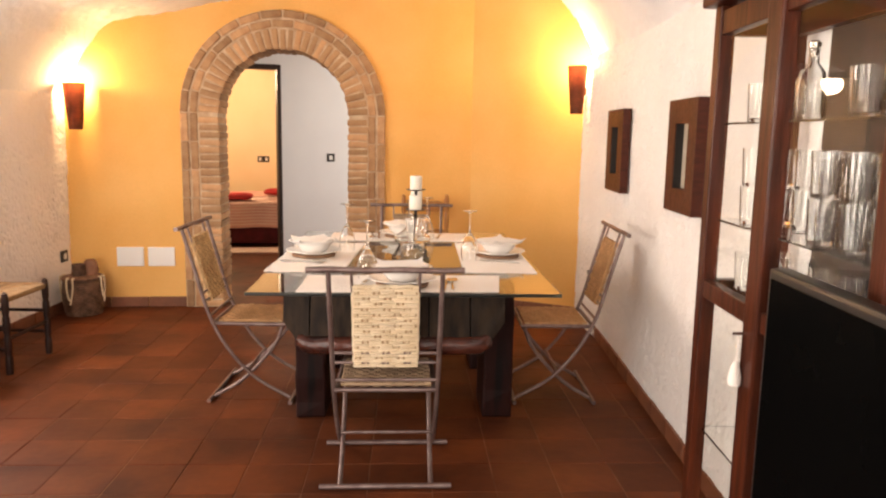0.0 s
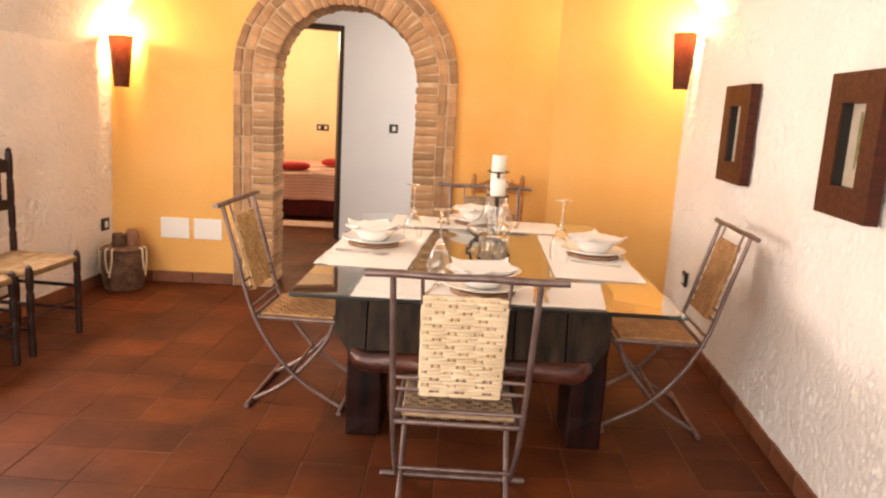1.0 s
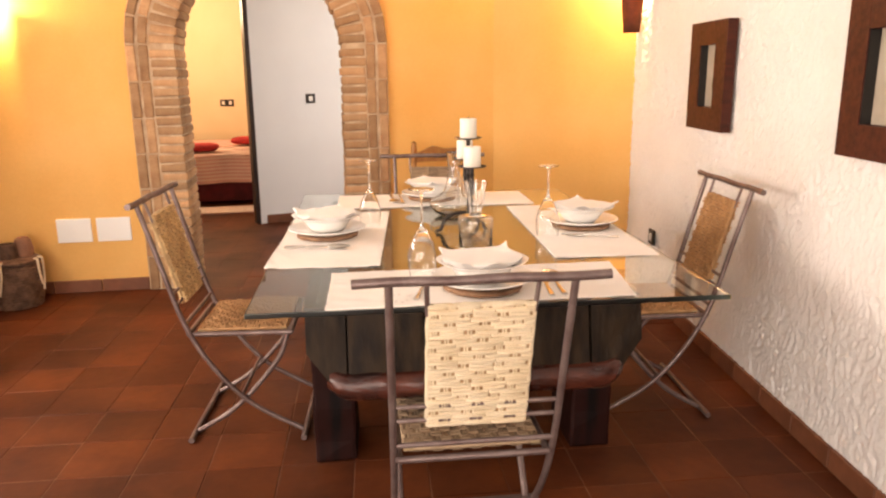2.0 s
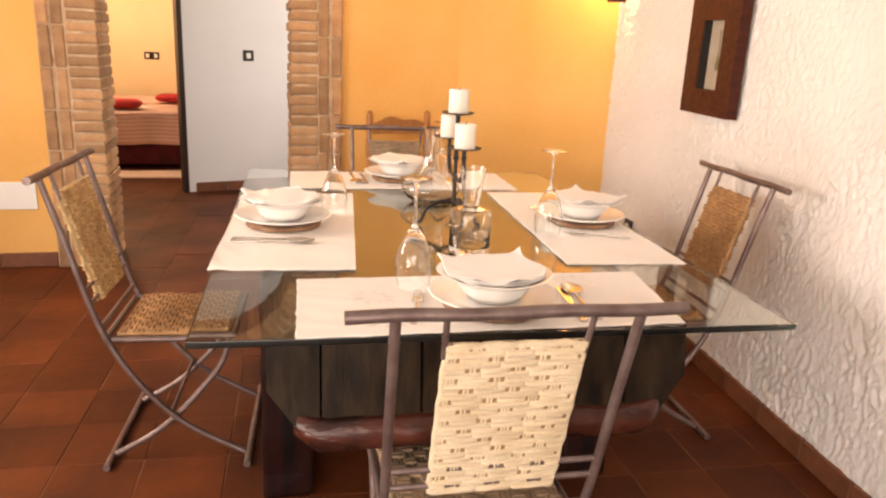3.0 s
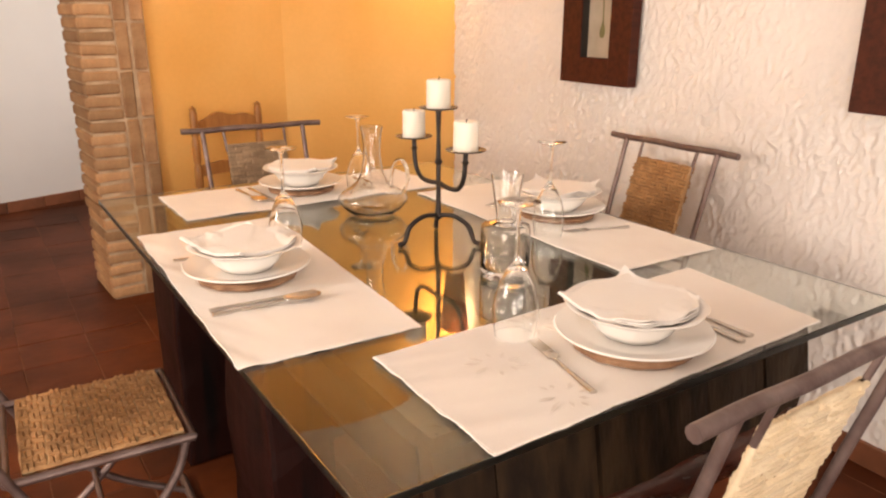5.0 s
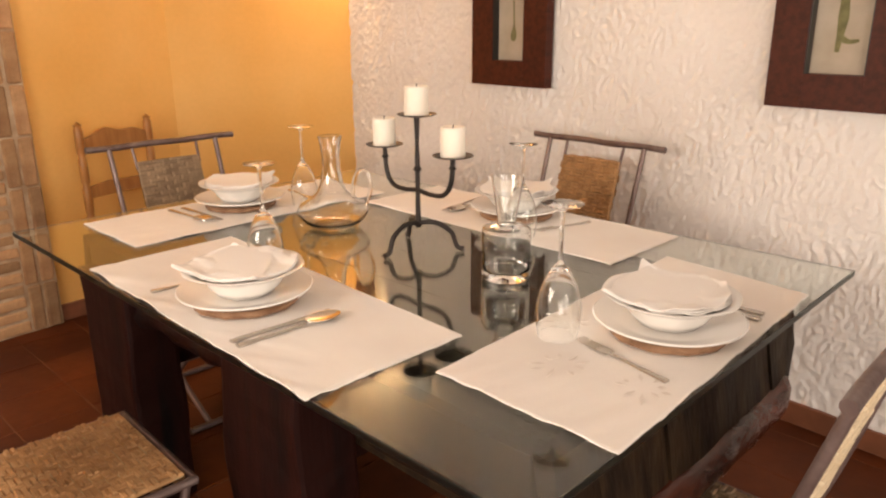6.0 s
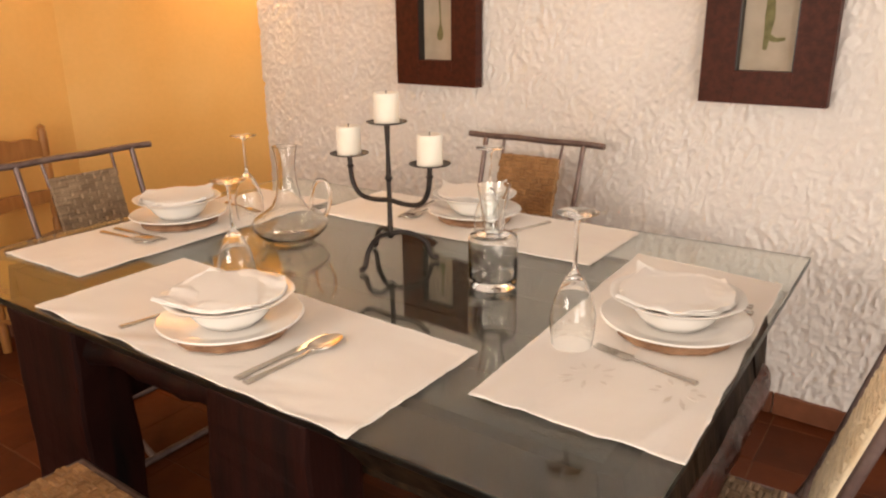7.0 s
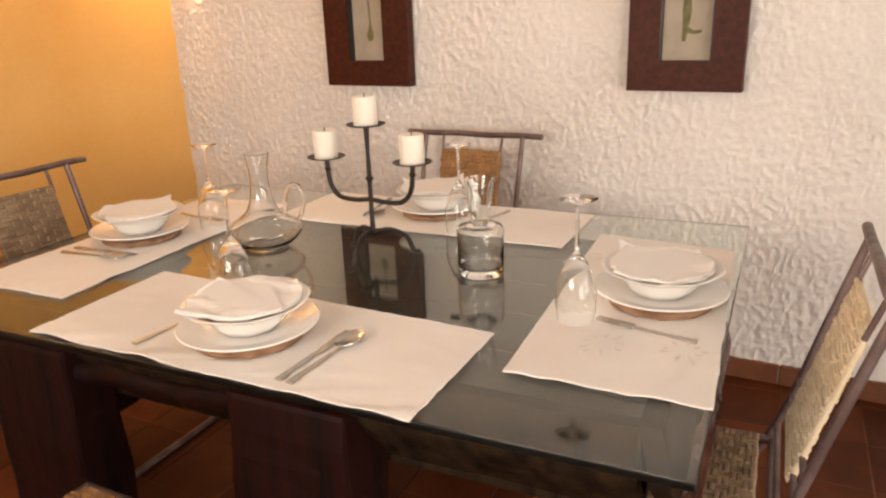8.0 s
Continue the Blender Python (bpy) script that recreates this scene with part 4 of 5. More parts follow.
# ---- candle holder ----
CAND = pose(0.530, 4.190, TOPZ)
stand = thing("candelabra", CAND, "black wrought iron three-armed candle holder on the table", "candle holder")
part("stem", tube(bmesh.new(), [(0, 0, 0.062), (0, 0, 0.10), (0, 0, 0.14), (0, 0, 0.20), (0, 0, 0.22), (0, 0, 0.27), (0, 0, 0.333)], [0.008, 0.0065, 0.006, 0.006, 0.0065, 0.005, 0.0075], 10), M_BLACKIRON, stand)
arm_a = math.degrees(math.atan2(4.058 - 4.305, 0.526 - 0.518))
for k, sgn in ((0, 1), (1, -1)):
    ap = smooth_path([(0, 0, 0.152), (0.05, 0, 0.147), (0.093, 0, 0.154), (0.117, 0, 0.186), (0.1235, 0, 0.245)], 6)
    arm = part("arm", tube(bmesh.new(), ap, 0.0062, 10), M_BLACKIRON, stand)
    arm.matrix_basis = pose(0, 0, 0, 0, 0, arm_a + 180 * k)
    part("ring", lathe([(0.006, -0.005), (0.0095, 0), (0.006, 0.005)], 12), M_BLACKIRON, arm).matrix_basis = pose(0.122, 0, 0.222)
part("collar", lathe([(0.006, -0.008), (0.0105, 0), (0.006, 0.008)], 14, m=pose(0, 0, 0.205)), M_BLACKIRON, stand)
part("collar", lathe([(0.006, -0.008), (0.0115, 0), (0.006, 0.008)], 14, m=pose(0, 0, 0.064)), M_BLACKIRON, stand)
for a in (184, 304, 64):
    fp = smooth_path([(0, 0, 0.068), (0.045, 0, 0.070), (0.085, 0, 0.048), (0.100, 0, 0.012), (0.118, 0, 0.0062)], 6)
    part("foot", tube(bmesh.new(), fp, [0.0062] * (len(fp) - 3) + [0.007, 0.008, 0.006], 10), M_BLACKIRON, stand).matrix_basis = pose(0, 0, 0, 0, 0, a)
SAUCER = [(0, -0.002), (0.012, -0.002), (0.042, 0.003), (0.0485, 0.006), (0.048, 0.0075), (0.041, 0.005), (0.012, 0.001), (0, 0.001)]
CANDLE = [(0, 0.0), (0.0288, 0.0), (0.0298, 0.003), (0.0292, 0.055), (0.0298, 0.067), (0.0275, 0.0715), (0.022, 0.069), (0.007, 0.0670), (0, 0.0675)]
tops = [(0, 0, 0.333)] + [(0.1235 * math.cos(radians(arm_a + 180 * k)), 0.1235 * math.sin(radians(arm_a + 180 * k)), 0.247) for k in (0, 1)]
for p in tops:
    part("drip_tray", lathe(SAUCER, 28), M_BLACKIRON, stand).matrix_basis = pose(*p)
    c = thing("candle", CAND @ pose(p[0], p[1], p[2] + 0.0015), "short ivory pillar candle on an iron tray", "candle", "pillar candles")
    part("wax", lathe(CANDLE, 32, wobble=0.004, waves=3), M_WAX, c)
    part("wick", tube(bmesh.new(), [(0, 0, 0.066), (0.0005, 0, 0.073), (0.002, 0, 0.077)], 0.0012, 6), M_BLACKIRON, c, "short burnt wick")

# ---- pictures on the white wall ----


def picture(y0, y1, z0, z1, motif):
    """A deep wooden box frame; the hole is off its middle. Faces -x."""
    w, h = y1 - y0, z1 - z0
    pic = thing("picture", pose(EAST_X - 0.012, (y0 + y1) / 2, (z0 + z1) / 2, 0, 0, -90), "wide mahogany box frame with a small botanical print", "picture", "framed pictures")
    d = 0.045
    hw, hh, iw, ih = w / 2, h / 2, 0.085, 0.137
    for nm, bx in (("frame_side", (-hw, -iw, -hh, hh)), ("frame_side", (iw, hw, -hh, hh)), ("frame_rail", (-iw, iw, ih, hh)), ("frame_rail", (-iw, iw, -hh, -ih))):
        part(nm, boxed(bx[0], bx[1], -d, 0.0, bx[2], bx[3], bevel=0.0008, segments=1), M_REDWOOD, pic)
    for a, b in ((-iw, -iw + 0.004), (iw - 0.004, iw)):
        part("liner", boxed(a, b, -d + 0.004, -0.008, -ih, ih), M_DARKPLASTIC, pic, "black inner lining")
    part("mount", boxed(-iw, iw, -0.008, -0.002, -ih, ih), M_PAPER, pic, "aged beige paper print")
    bm = bmesh.new()
    if motif == 0:
        tube(bm, smooth_path([(0.0, -0.0095, 0.10), (0.004, -0.0095, 0.0), (0.0, -0.0095, -0.06)], 5), [0.004] * 6 + [0.01, 0.014, 0.016, 0.015, 0.008], 8, 1.0)
    else:
        tube(bm, smooth_path([(-0.01, -0.0095, 0.11), (-0.006, -0.0095, 0.02), (-0.012, -0.0095, -0.075)], 5), [0.008, 0.010, 0.012, 0.013, 0.014, 0.015, 0.013, 0.011, 0.009, 0.008, 0.006], 8)
        tube(bm, smooth_path([(-0.012, -0.0095, -0.03), (0.015, -0.0095, -0.045), (0.045, -0.0095, -0.042)], 4), [0.008, 0.008, 0.009, 0.008, 0.007, 0.006, 0.006, 0.005, 0.004], 8)
    for v in bm.verts:
        v.co.y = -0.0085 + (v.co.y + 0.0095) * 0.06
    part("plant_print", bm, M_BOTANIC, pic, "faded green plant drawing")


picture(4.735, 5.142, 1.048, 1.525, 0)
picture(3.475, 3.855, 1.05, 1.525, 1)


# ---- wall lamps, sockets ----
def sconce(m, label):
    sc = thing("wall_lamp", m, label, "wall lamp", "terracotta wall lamps")
    def fn(u, v):
        a = math.pi * u
        r = 0.048 + 0.032 * v
        return (r * math.cos(a), -r * 0.85 * math.sin(a), v * 0.335)
    bm = sheet(18, 8, fn)
    bmesh.ops.solidify(bm, geom=bm.faces[:], thickness=0.010)
    part("shade", bm, M_TERRA, sc, "half-round terracotta tile shade")
    part("bracket", boxed(-0.012, 0.012, -0.012, 0.17, 0.14, 0.19, bevel=0.003), M_TERRA, sc)
    part("bulb", lathe([(0, 0.215), (0.012, 0.22), (0.014, 0.24), (0.024, 0.262), (0.027, 0.282), (0.022, 0.300), (0, 0.308)], 16, m=pose(0, -0.035, 0)), M_BULB, sc, "glowing bare bulb")


sconce(pose(-2.06, 5.96, 1.355, 0, 0, 38), "terracotta tile wall lamp glowing upward in the corner")
sconce(pose(1.590, 5.88, 1.525, 0, 0, -42), "terracotta tile wall lamp glowing upward in the corner")


def plate_on_wall(name, m, w, h, mat, label, category, dark=None):
    t = thing(name, m, label, category)
    part("cover", boxed(-w / 2, w / 2, -0.010, 0.004, -h / 2, h / 2, bevel=0.004), mat, t)
    if dark:
        for x in dark:
            part("insert", boxed(x - 0.018, x + 0.018, -0.014, -0.009, -0.022, 0.022, bevel=0.003), M_SOCKET, t)
    return t


for s in (-0.058, 0.173):
    plate_on_wall("wall_plate", NORTH @ pose(s, 0, 0.394), 0.20, 0.148, M_SOCKET, "blank white cover plate low on the yellow wall", "cover plate")
plate_on_wall("wall_socket", pose(EAST_X - 0.036, 5.60, 0.395, 0, 0, -90), 0.085, 0.085, M_DARKPLASTIC, "dark framed wall socket on the white wall", "socket", (0,))
plate_on_wall("wall_socket", pose(WEST_X + 0.012, 5.92, 0.415, 0, 0, 90), 0.085, 0.085, M_DARKPLASTIC, "dark framed wall socket on the white wall", "socket", (0,))
plate_on_wall("light_switch", HALL @ pose(0.515, 0, 1.105), 0.085, 0.085, M_DARKPLASTIC, "dark framed light switch on the hall wall", "switch", (0,))
plate_on_wall("light_switch", pose(-2.03, 11.2, 0.975), 0.17, 0.085, M_DARKPLASTIC, "dark framed double switch on the bedroom wall", "switch", (-0.045, 0.045))


# ---- rush-seated wooden chairs ----
def turned(z0, z1, r, knobs):
    """A lathe-turned post profile."""
    out = [(0, z0), (r * 0.9, z0)]
    z = z0
    for k in range(knobs):
        a, b = z0 + (z1 - z0) * k / knobs, z0 + (z1 - z0) * (k + 1) / knobs
        out += [(r * 0.95, a + (b - a) * 0.1), (r, a + (b - a) * 0.5), (r * 0.95, a + (b - a) * 0.85), (r * 0.72, a + (b - a) * 0.93)]
    return out + [(r * 0.9, z1), (0, z1 + r * 0.8)]


def rush_chair(m, wood, label, top, spindles, w=0.40, d=0.36):
    ch = thing("rush_chair", m, label, "chair", "rush-seated wooden chairs")
    for sx in (-1, 1):
        part("back_post", lathe(turned(0, top, 0.019, 7), 14), wood, ch).matrix_basis = pose(sx * w / 2, 0, 0)
        part("front_leg", lathe(turned(0, 0.455, 0.020, 4), 14), wood, ch).matrix_basis = pose(sx * w / 2, d, 0)
        for z in (0.14, 0.27):
            part("side_stretcher", tube(bmesh.new(), [(sx * w / 2, 0, z), (sx * w / 2, d, z)], 0.010, 8), wood, ch)
    for y in (0, d):
        part("stretcher", tube(bmesh.new(), [(-w / 2, y, 0.20), (w / 2, y, 0.20)], 0.010, 8), wood, ch)
    def rail(z, h, rise):
        def fn(u, v):
            x = (u - 0.5) * w
            return (x, -0.012 * math.sin(math.pi * u) - 0.006, z + v * h + rise * v * math.sin(math.pi * u) * (1 + 0.3 * math.sin(u * 12)))
        return sheet(18, 4, fn, (0, 0.014, 0))
    part("top_rail", rail(top - 0.12, 0.055, 0.035), wood, ch)
    part("mid_rail", rail(top - 0.32, 0.05, 0.01), wood, ch)
    if spindles:
        for k in range(4):
            x = -w * 0.3 + k * w * 0.2
            part("spindle", lathe(turned(top - 0.285, top - 0.10, 0.010, 3), 10), wood, ch).matrix_basis = pose(x, -0.004, 0)
    seat = part("seat", boxed(-w / 2 - 0.012, w / 2 + 0.012, -0.012, d + 0.012, 0.405, 0.437, bevel=0.012), M_RUSHGAP, ch, "woven rush seat")
    bm = bmesh.new()
    rows = 24
    for k in range(rows):
        t = (k + 0.5) / rows
        x = -w / 2 + t * w
        reach = min(t, 1 - t) * d
        for a, b in ((-0.008, reach), (d - reach, d + 0.008)):
            pillow(bm, x, (a + b) / 2, w / rows * 1.0, b - a, 0.006, Matrix.Translation((0, 0, 0.436)))
        y = t * d
        reach = min(t, 1 - t) * w
        for a, b in ((-w / 2 - 0.008, -w / 2 + reach), (w / 2 - reach, w / 2 + 0.008)):
            pillow(bm, (a + b) / 2, y, b - a, d / rows, 0.006, Matrix.Translation((0, 0, 0.4362)))
    part("weave", bm, M_STRAW, seat)
    return ch


rush_chair(pose(-2.095, 4.645, 0, 0, 0, -90), M_OLDCHAIR, "dark turned wooden chair with a straw rush seat", 0.99, True)
rush_chair(pose(-2.095, 4.12, 0, 0, 0, -90), M_OLDCHAIR, "dark turned wooden chair with a straw rush seat", 0.99, True)
rush_chair(pose(0.505, 6.235, 0, 0, 0, 196), M_PINE, "honey pine chair with carved back against the yellow wall", 0.89, False, w=0.345, d=0.34)

# basket in the corner
bk = thing("basket", pose(-2.01, 5.83, 0, 0, 0, 20), "dark lidded wicker basket with pale rope loops on the floor", "basket")
part("body", lathe([(0, 0.004), (0.112, 0.004), (0.128, 0.08), (0.134, 0.15), (0.128, 0.22), (0.118, 0.262), (0, 0.262)], 30), M_BASKET, bk)
for k in range(17):
    z = 0.012 + k * 0.0152
    r = 0.118 + 0.019 * math.sin(math.pi * min(1, z / 0.3))
    pts = [(r * math.cos(2 * math.pi * i / 36), r * math.sin(2 * math.pi * i / 36), z + 0.003 * (1 if (i + k) % 2 else -1)) for i in range(36)]
    part("withy", tube(bmesh.new(), pts + pts[:1], 0.0088, 8), M_BASKET, bk)
part("lid", lathe([(0, 0.262), (0.136, 0.262), (0.146, 0.270), (0.146, 0.282), (0.130, 0.290), (0.06, 0.296), (0, 0.298)], 30), M_BASKET, bk)
part("neck", lathe([(0, 0.29), (0.046, 0.295), (0.049, 0.32), (0.044, 0.372), (0.047, 0.380), (0.038, 0.382), (0.036, 0.35), (0, 0.34)], 20), M_BASKET, bk).matrix_basis = pose(-0.02, -0.03, 0)
part("neck", lathe([(0, 0.29), (0.05, 0.295), (0.055, 0.33), (0.045, 0.385), (0.03, 0.405), (0, 0.41)], 20), M_CUP, bk, "rounded clay neck").matrix_basis = pose(0.055, 0.02, 0)
for a in (-118, -22, 80, 165):
    for da, low in ((-9, 0.13), (9, 0.10)):
        ca, sa = math.cos(math.radians(a + da)), math.sin(math.radians(a + da))
        cb, sb = math.cos(math.radians(a)), math.sin(math.radians(a))
        sp = smooth_path([(0.13 * ca, 0.13 * sa, 0.288), (0.152 * ca, 0.152 * sa, 0.284), (0.155 * ca, 0.155 * sa, 0.22), (0.156 * (ca + cb) / 2, 0.156 * (sa + sb) / 2, 0.15), (0.156 * cb, 0.156 * sb, low)], 5)
        part("rope", tube(bmesh.new(), sp, 0.0065, 8), M_RUSH, bk, "pale rope loop")
# ---- glazed cabinet and television ----
CX0, CX1, CY0, CY1, CH = 1.44, 1.685, 1.78, 2.70, 1.725
cab = thing("display_cabinet", pose(0, 0, 0), "cherry wood display cabinet with glass doors and glass shelves", "cabinet")
P = 0.045
for x0 in (CX0, CX1 - P):
    for y0 in (CY0, CY1 - P):
        part("post", boxed(x0, x0 + P, y0, y0 + P, 0, CH, bevel=0.004), M_CABINET, cab)
for z0, z1 in ((0.03, 0.10), (0.905, 0.955), (1.645, 1.71)):
    for x0 in (CX0 + 0.005, CX1 - P + 0.005):
        part("rail", boxed(x0, x0 + 0.035, CY0 + P, CY1 - P, z0, z1, bevel=0.003), M_CABINET, cab)
    for y0 in (CY0 + 0.005, CY1 - P + 0.005):
        part("rail", boxed(CX0 + P, CX1 - P, y0, y0 + 0.035, z0, z1, bevel=0.003), M_CABINET, cab)
part("cornice", boxed(CX0 - 0.03, CX1, CY0 - 0.03, CY1 + 0.03, CH, CH + 0.04, bevel=0.008), M_CABINET, cab)
part("back_panel", boxed(CX1 - 0.012, CX1 - 0.004, CY0 + P, 2.50, 0.10, 1.70), M_DOORWOOD, cab, "dark wooden back panel")
part("floor_board", boxed(CX0 + 0.01, CX1, CY0 + 0.01, CY1 - 0.01, 0.10, 0.12), M_CABINET, cab)
part("meeting_stile", boxed(CX0 - 0.004, CX0 + 0.041, 2.255, 2.335, 0.03, 1.71, bevel=0.006), M_CABINET, cab)
for y0, y1 in ((CY0 + P, 2.255), (2.335, CY1 - P)):
    for z0, z1 in ((0.10, 0.905), (0.955, 1.645)):
        ob = part("pane", boxed(CX0 + 0.018, CX0 + 0.022, y0, y1, z0, z1), M_PANE, cab, "clear glass door pane")
        ob.visible_shadow = False
for z0, z1 in ((0.10, 0.905), (0.955, 1.645)):
    ob = part("side_pane", boxed(CX0 + P, CX1 - P, CY1 - 0.025, CY1 - 0.021, z0, z1), M_PANE, cab)
    ob.visible_shadow = False
for z in (0.50, 1.13, 1.40):
    ob = part("shelf", boxed(CX0 + 0.03, CX1 - 0.03, CY0 + 0.04, CY1 - 0.035, z, z + 0.006, bevel=0.001), M_GLASS, cab, "clear glass shelf")
    ob.visible_shadow = False
part("key", tube(bmesh.new(), [(CX0 - 0.03, 2.322, 0.885), (CX0 + 0.005, 2.322, 0.885)], 0.004, 8), M_STEEL, cab)
tas = thing("tassel", pose(CX0 - 0.018, 2.322, 0.74), "small white tassel hanging from the cabinet key", "tassel")
part("skirt", lathe([(0, 0.012), (0.016, 0.014), (0.017, 0.034), (0.010, 0.062), (0.005, 0.073), (0, 0.078)], 14), M_LINEN, tas)
part("cord", tube(bmesh.new(), [(0, 0, 0.075), (0.003, 0, 0.11), (0, 0, 0.146)], 0.002, 6), M_LINEN, tas)
TUMBLER = [(0, 0.0), (0.026, 0.0), (0.028, 0.004), (0.033, 0.10), (0.0318, 0.10), (0.0268, 0.010), (0, 0.008)]
tumbler = None
for z in (1.136, 1.2375, 1.406, 0.956):
    for i in range(6):
        for j in range(2):
            y = 1.90 + i * 0.125 + (0.02 if j else 0)
            m = pose(CX0 + 0.075 + j * 0.09, y, z)
            if (2.16 < y < 2.3 and j == 0) or (z > 1.3 and i in (2, 3)):
                continue
            if tumbler is None:
                tumbler = glass_thing("tumbler", m, TUMBLER, "clear drinking glass on a cabinet shelf", "glass", "glasses in the cabinet", "glass", 16)
            else:
                copy_thing(tumbler, m)
BOTTLE = [(0, 0.0), (0.036, 0.0), (0.039, 0.005), (0.039, 0.11), (0.034, 0.14), (0.015, 0.165), (0.013, 0.20), (0.016, 0.205), (0.0145, 0.206), (0.011, 0.165), (0.031, 0.138), (0.036, 0.108), (0.036, 0.008), (0, 0.006)]
for y, tip in ((2.03, M_PINE), (2.41, M_STEEL)):
    bt = glass_thing("bottle", pose(CX0 + 0.15, y, 1.406) @ Matrix.Scale(0.86, 4), BOTTLE, "clear glass bottle with a stopper on a cabinet shelf", "bottle", "bottles in the cabinet", "glass", 20)
    part("stopper", lathe([(0, 0.185), (0.009, 0.186), (0.010, 0.207), (0.016, 0.209), (0.017, 0.222), (0.010, 0.228), (0, 0.229)], 14), tip, bt)

tv = thing("television", pose(0, 0, 0), "flat black television standing before the cabinet", "television")
part("case", boxed(1.365, 1.41, 1.13, 2.05, 0.53, 1.10, bevel=0.008), M_DARKPLASTIC, tv)
part("screen", boxed(1.361, 1.366, 1.15, 2.03, 0.56, 1.08, bevel=0.001), M_SCREEN, tv)
part("neck", boxed(1.375, 1.40, 1.52, 1.66, 0.47, 0.535, bevel=0.004), M_DARKPLASTIC, tv)
part("foot", boxed(1.27, 1.43, 1.38, 1.80, 0.455, 0.47, bevel=0.004), M_DARKPLASTIC, tv)
bench = thing("television_bench", pose(0, 0, 0), "low dark wooden bench under the television", "bench")
part("top", boxed(1.18, 1.432, 1.10, 1.75, 0.42, 0.455, bevel=0.005), M_CABINET, bench)
for y in (1.13, 1.67):
    for x in (1.20, 1.375):
        part("leg", boxed(x, x + 0.045, y, y + 0.045, 0.0, 0.42, bevel=0.004), M_CABINET, bench)

# ---- bedroom ----
BED = pose(-1.72, 9.2, 0, 0, 0, 8)
bed = thing("bed", BED, "made bed with a pink striped bedspread and dark red valance", "bed")
part("base", boxed(-1.0, 1.2, 0.04, 1.75, 0.03, 0.34, bevel=0.02), M_DARKRED, bed)
part("mattress", boxed(-1.02, 1.22, 0.02, 1.78, 0.34, 0.50, bevel=0.05, segments=4), M_LINEN, bed)


def spread(u, v):
    x = -1.05 + u * 2.30
    y = v * 2.1
    if y < 0.28:
        return (x, -0.012 + 0.010 * math.sin(x * 17), 0.235 + y * 1.05 + 0.006 * math.sin(x * 9))
    t = y - 0.28
    return (x, max(-0.012, t - 0.012), 0.53 + 0.012 * noise.noise(Vector((x * 3, t * 3, 1))) - 0.02 * math.exp(-t * 30))


part("bedspread", sheet(60, 50, spread, (0, 0.004, -0.006)), M_COVER, bed, "pink and white striped bedspread")
for k in range(34):
    v0 = 0.012 + k * 0.0165
    bm = sheet(40, 1, lambda u, v, v0=v0: (Vector(spread(u, v0 + v * 0.007)) + Vector((0, -0.003, 0.003))), (0, 0.002, -0.002))
    part("stripe", bm, M_STRIPE, bed, "pale stripe")


def cushion(m, lx, ly, lz, mat, label, name, category):
    c = thing(name, m, label, category)
    bm = bmesh.new()
    ROUND.add(id(bm))
    bmesh.ops.create_uvsphere(bm, u_segments=24, v_segments=12, radius=1)
    for v in bm.verts:
        p = v.co
        f = lambda a: math.copysign(abs(a) ** 0.45, a)
        v.co = Vector((f(p.x) * lx / 2, f(p.y) * ly / 2, (p.z * 0.5 + 0.5) * lz))
    part("cloth", bm, mat, c)


cushion(BED @ pose(-0.13, 0.20, 0.545), 0.34, 0.26, 0.085, M_RED, "folded red towel lying on the bed", "towel", "towel")
cushion(BED @ pose(0.30, 0.95, 0.545), 0.42, 0.28, 0.085, M_RED, "folded red towel lying on the bed", "towel", "towel")
rug = thing("rug", pose(-1.62, 8.86, 0, 0, 0, 8), "pale pink striped bedside rug on the floor", "rug")
part("woven_field", boxed(-0.75, 0.75, -0.17, 0.20, 0.001, 0.012, bevel=0.003), M_RUG, rug)
for k in range(9):
    part("stripe", boxed(-0.75, 0.75, -0.165 + k * 0.04, -0.15 + k * 0.04, 0.011, 0.0135), M_LINEN, rug)

# ---- pieces: bricks of the arch, floor tiles ----


def arch_band(r0, r1, y0, y1):
    """A solid band round the opening between two radii."""
    bm = bmesh.new()
    a, b = arch_outline(r0, 32), arch_outline(r1, 32)
    rings = [[bm.verts.new((s, y, z)) for s, z in o] for o in (a, b) for y in (y0, y1)]
    order = (0, 1, 3, 2)
    for k in range(4):
        p, q = rings[order[k]], rings[order[(k + 1) % 4]]
        for i in range(len(a) - 1):
            bm.faces.new((p[i], p[i + 1], q[i + 1], q[i]))
    for i in (0, len(a) - 1):
        bm.faces.new([rings[k][i] for k in order])
    return bm


arch = tagged(part("arch", arch_band(ARCH_R + 0.008, ARCH_R + ARCH_OUT - 0.006, -0.0285, ARCH_DEEP + 0.012), M_BRICKMORTAR, smooth=False), "brick arch of radial and edging bricks", "arch", kind="structure")
arch.matrix_world = NORTH


def brick_mesh(w, l, d, seed):
    """w along the course, l across it, d deep; rough edges."""
    bm = boxed(-w / 2, w / 2, 0, d, -l / 2, l / 2, bevel=0.006, segments=1)
    for v in bm.verts:
        v.co += Vector(noise.noise_vector(v.co * 30 + Vector((seed, seed * 2, 0)))) * 0.003
    return finish("brick", bm, M_BRICK, smooth=False)


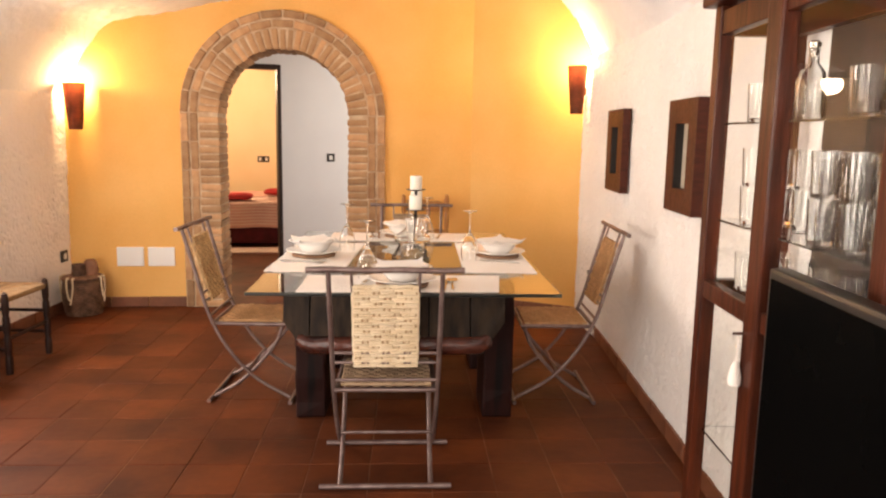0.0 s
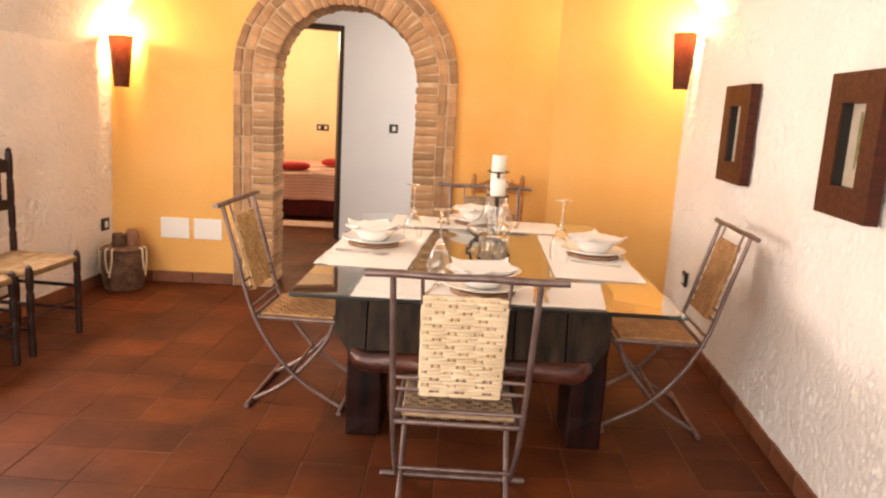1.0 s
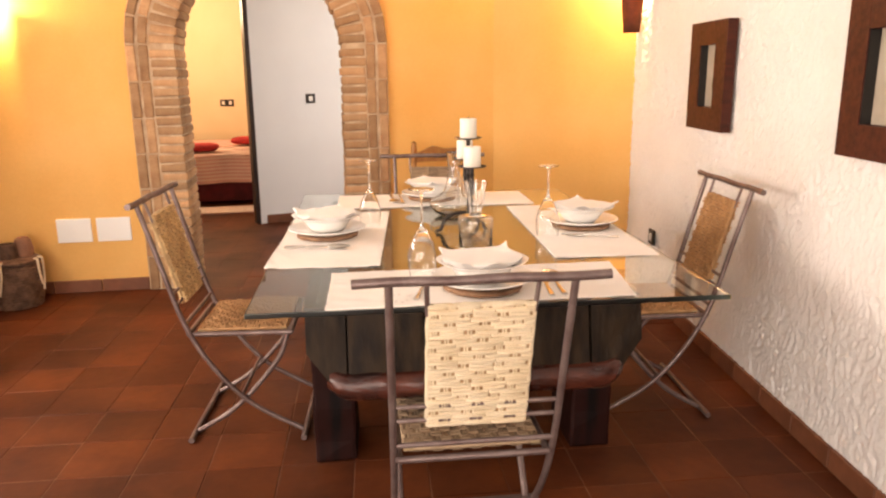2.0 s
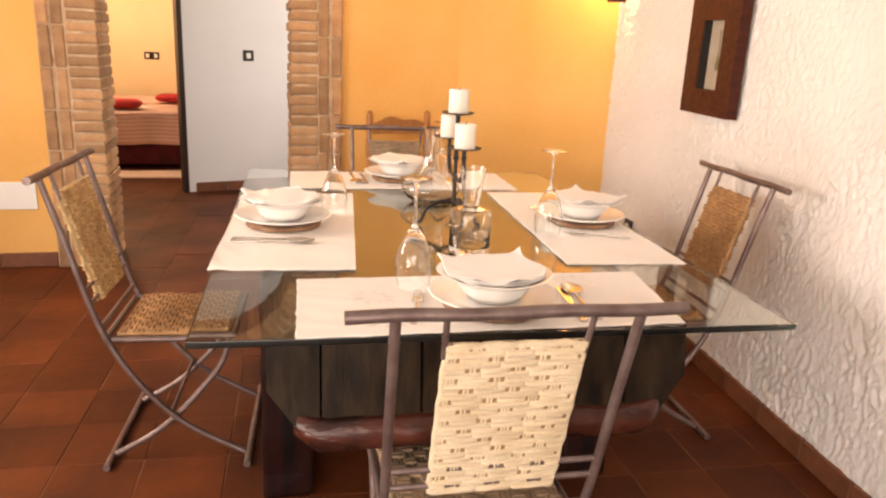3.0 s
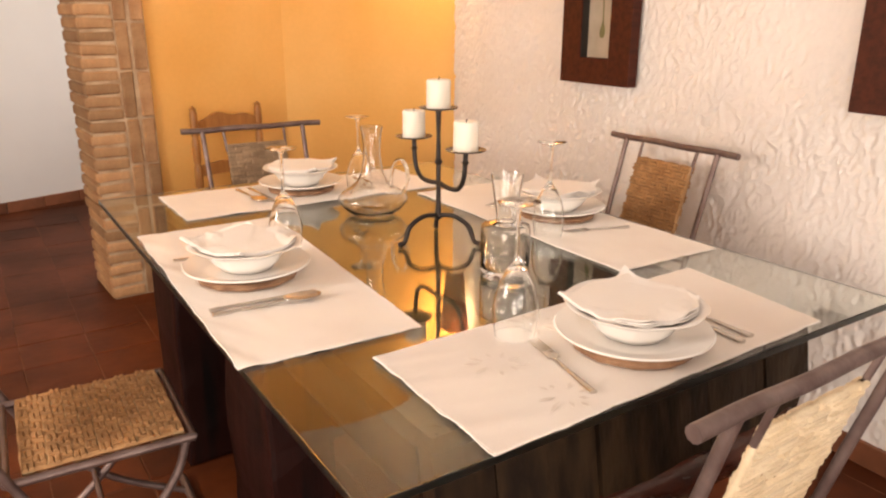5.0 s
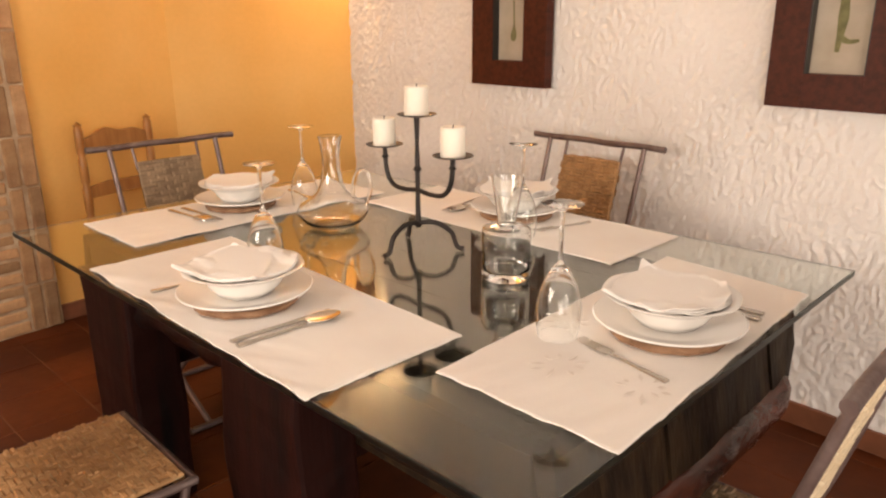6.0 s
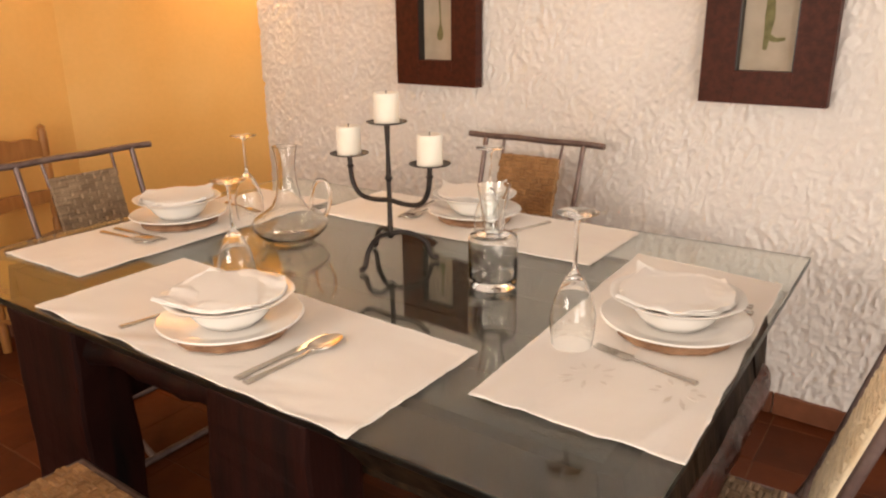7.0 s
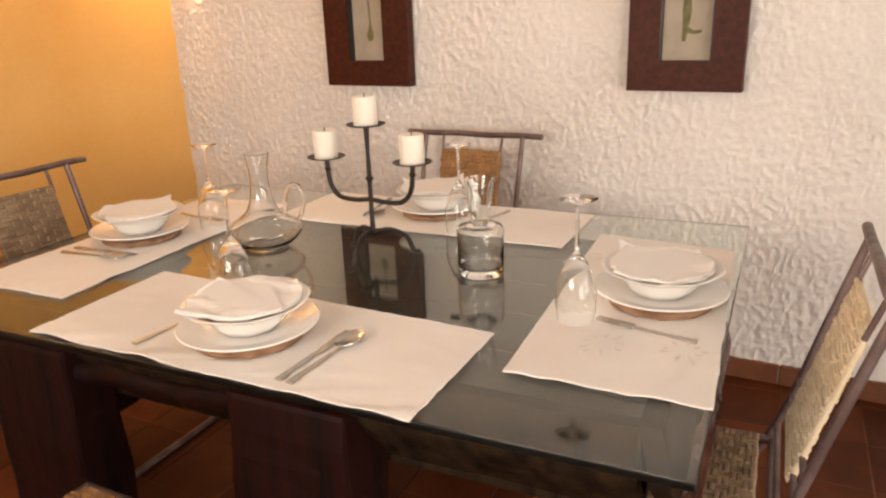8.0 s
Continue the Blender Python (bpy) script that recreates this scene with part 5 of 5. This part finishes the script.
rb = random.Random(7)
HEAD = [brick_mesh(0.150, 0.046, ARCH_DEEP + 0.042, k) for k in range(5)]
for side in (-1, 1):
    z = 0.03
    while z < ARCH_Z:
        s = ARCH_S + side * (ARCH_R + 0.072 + rb.uniform(-0.006, 0.006))
        shared("brick", rb.choice(HEAD), pose(s, -0.030 - rb.uniform(0, 0.008), z, 0, rb.uniform(-1.5, 1.5), 0), arch)
        z += 0.0565
n = 31
for k in range(n):
    a = math.pi * (k + 0.5) / n
    r = ARCH_R + 0.072 + rb.uniform(-0.006, 0.006)
    shared("brick", rb.choice(HEAD), pose(ARCH_S + r * math.cos(a), -0.030 - rb.uniform(0, 0.008), ARCH_Z + r * math.sin(a), 0, -math.degrees(a), 0), arch)
for r, w, proud in ((ARCH_R + 0.183, 0.054, 0.036), (ARCH_R + 0.252, 0.054, 0.041)):
    EDGE = [brick_mesh(w, 0.205, 0.06, 10 + k) for k in range(4)]
    for side in (-1, 1):
        count = round(ARCH_Z / 0.216)
        z = ARCH_Z / count / 2
        while z < ARCH_Z:
            shared("brick", rb.choice(EDGE), pose(ARCH_S + side * (r + rb.uniform(-0.003, 0.003)), -proud, z, 0, rb.uniform(-1, 1), 0), arch)
            z += ARCH_Z / count
    n = round(math.pi * r / 0.165)
    SHORT = [brick_mesh(w, 0.152, 0.06, 20 + k) for k in range(4)]
    for k in range(n):
        a = math.pi * (k + 0.5) / n
        shared("brick", rb.choice(SHORT), pose(ARCH_S + r * math.cos(a), -proud, ARCH_Z + r * math.sin(a), 0, -math.degrees(a), 0), arch)


def tile_mesh(seed):
    bm = boxed(-0.1238, 0.1238, -0.1238, 0.1238, -0.012, 0.0, bevel=0.002, segments=1)
    for v in bm.verts:
        v.co.x += 0.0015 * noise.noise(v.co * 20 + Vector((seed, 0, 0)))
        v.co.y += 0.0015 * noise.noise(v.co * 20 + Vector((0, seed, 0)))
    return finish("tile", bm, M_TILE, smooth=False)


TILES = [tile_mesh(k) for k in range(6)]
rt = random.Random(11)
FLOOR = pose(0.4, 4.0, 0, 0, 0, TURN)
far_tiles = bmesh.new()
count = 0
for i in range(-16, 9):
    for j in range(-27, 34):
        p = FLOOR @ Vector((i * 0.25 + 0.08, j * 0.25 + 0.05, 0))
        if not (-3.0 < p.x < 2.3 and -2.5 < p.y < 12.0):
            continue
        if p.y < 6.3 and not (WEST_X - 0.1 < p.x < EAST_X + 0.1):
            continue
        m = FLOOR @ pose(i * 0.25 + 0.08, j * 0.25 + 0.05, rt.uniform(-0.0015, 0.0012), rt.uniform(-0.25, 0.25), rt.uniform(-0.25, 0.25), rt.uniform(-0.5, 0.5) + rt.choice((0, 90, 180, 270)))
        if 1.9 < p.y < 6.2 and count < 300:
            shared("tile", TILES[count % 6], m, floor)
            count += 1
        else:
            box(far_tiles, -0.1238, 0.1238, -0.1238, 0.1238, -0.012, 0.0, m=m)
ob = part("far_tiles", far_tiles, M_TILE_FAR, floor, "terracotta tiles further off", smooth=False)
tagged(ob, kind="stuff")
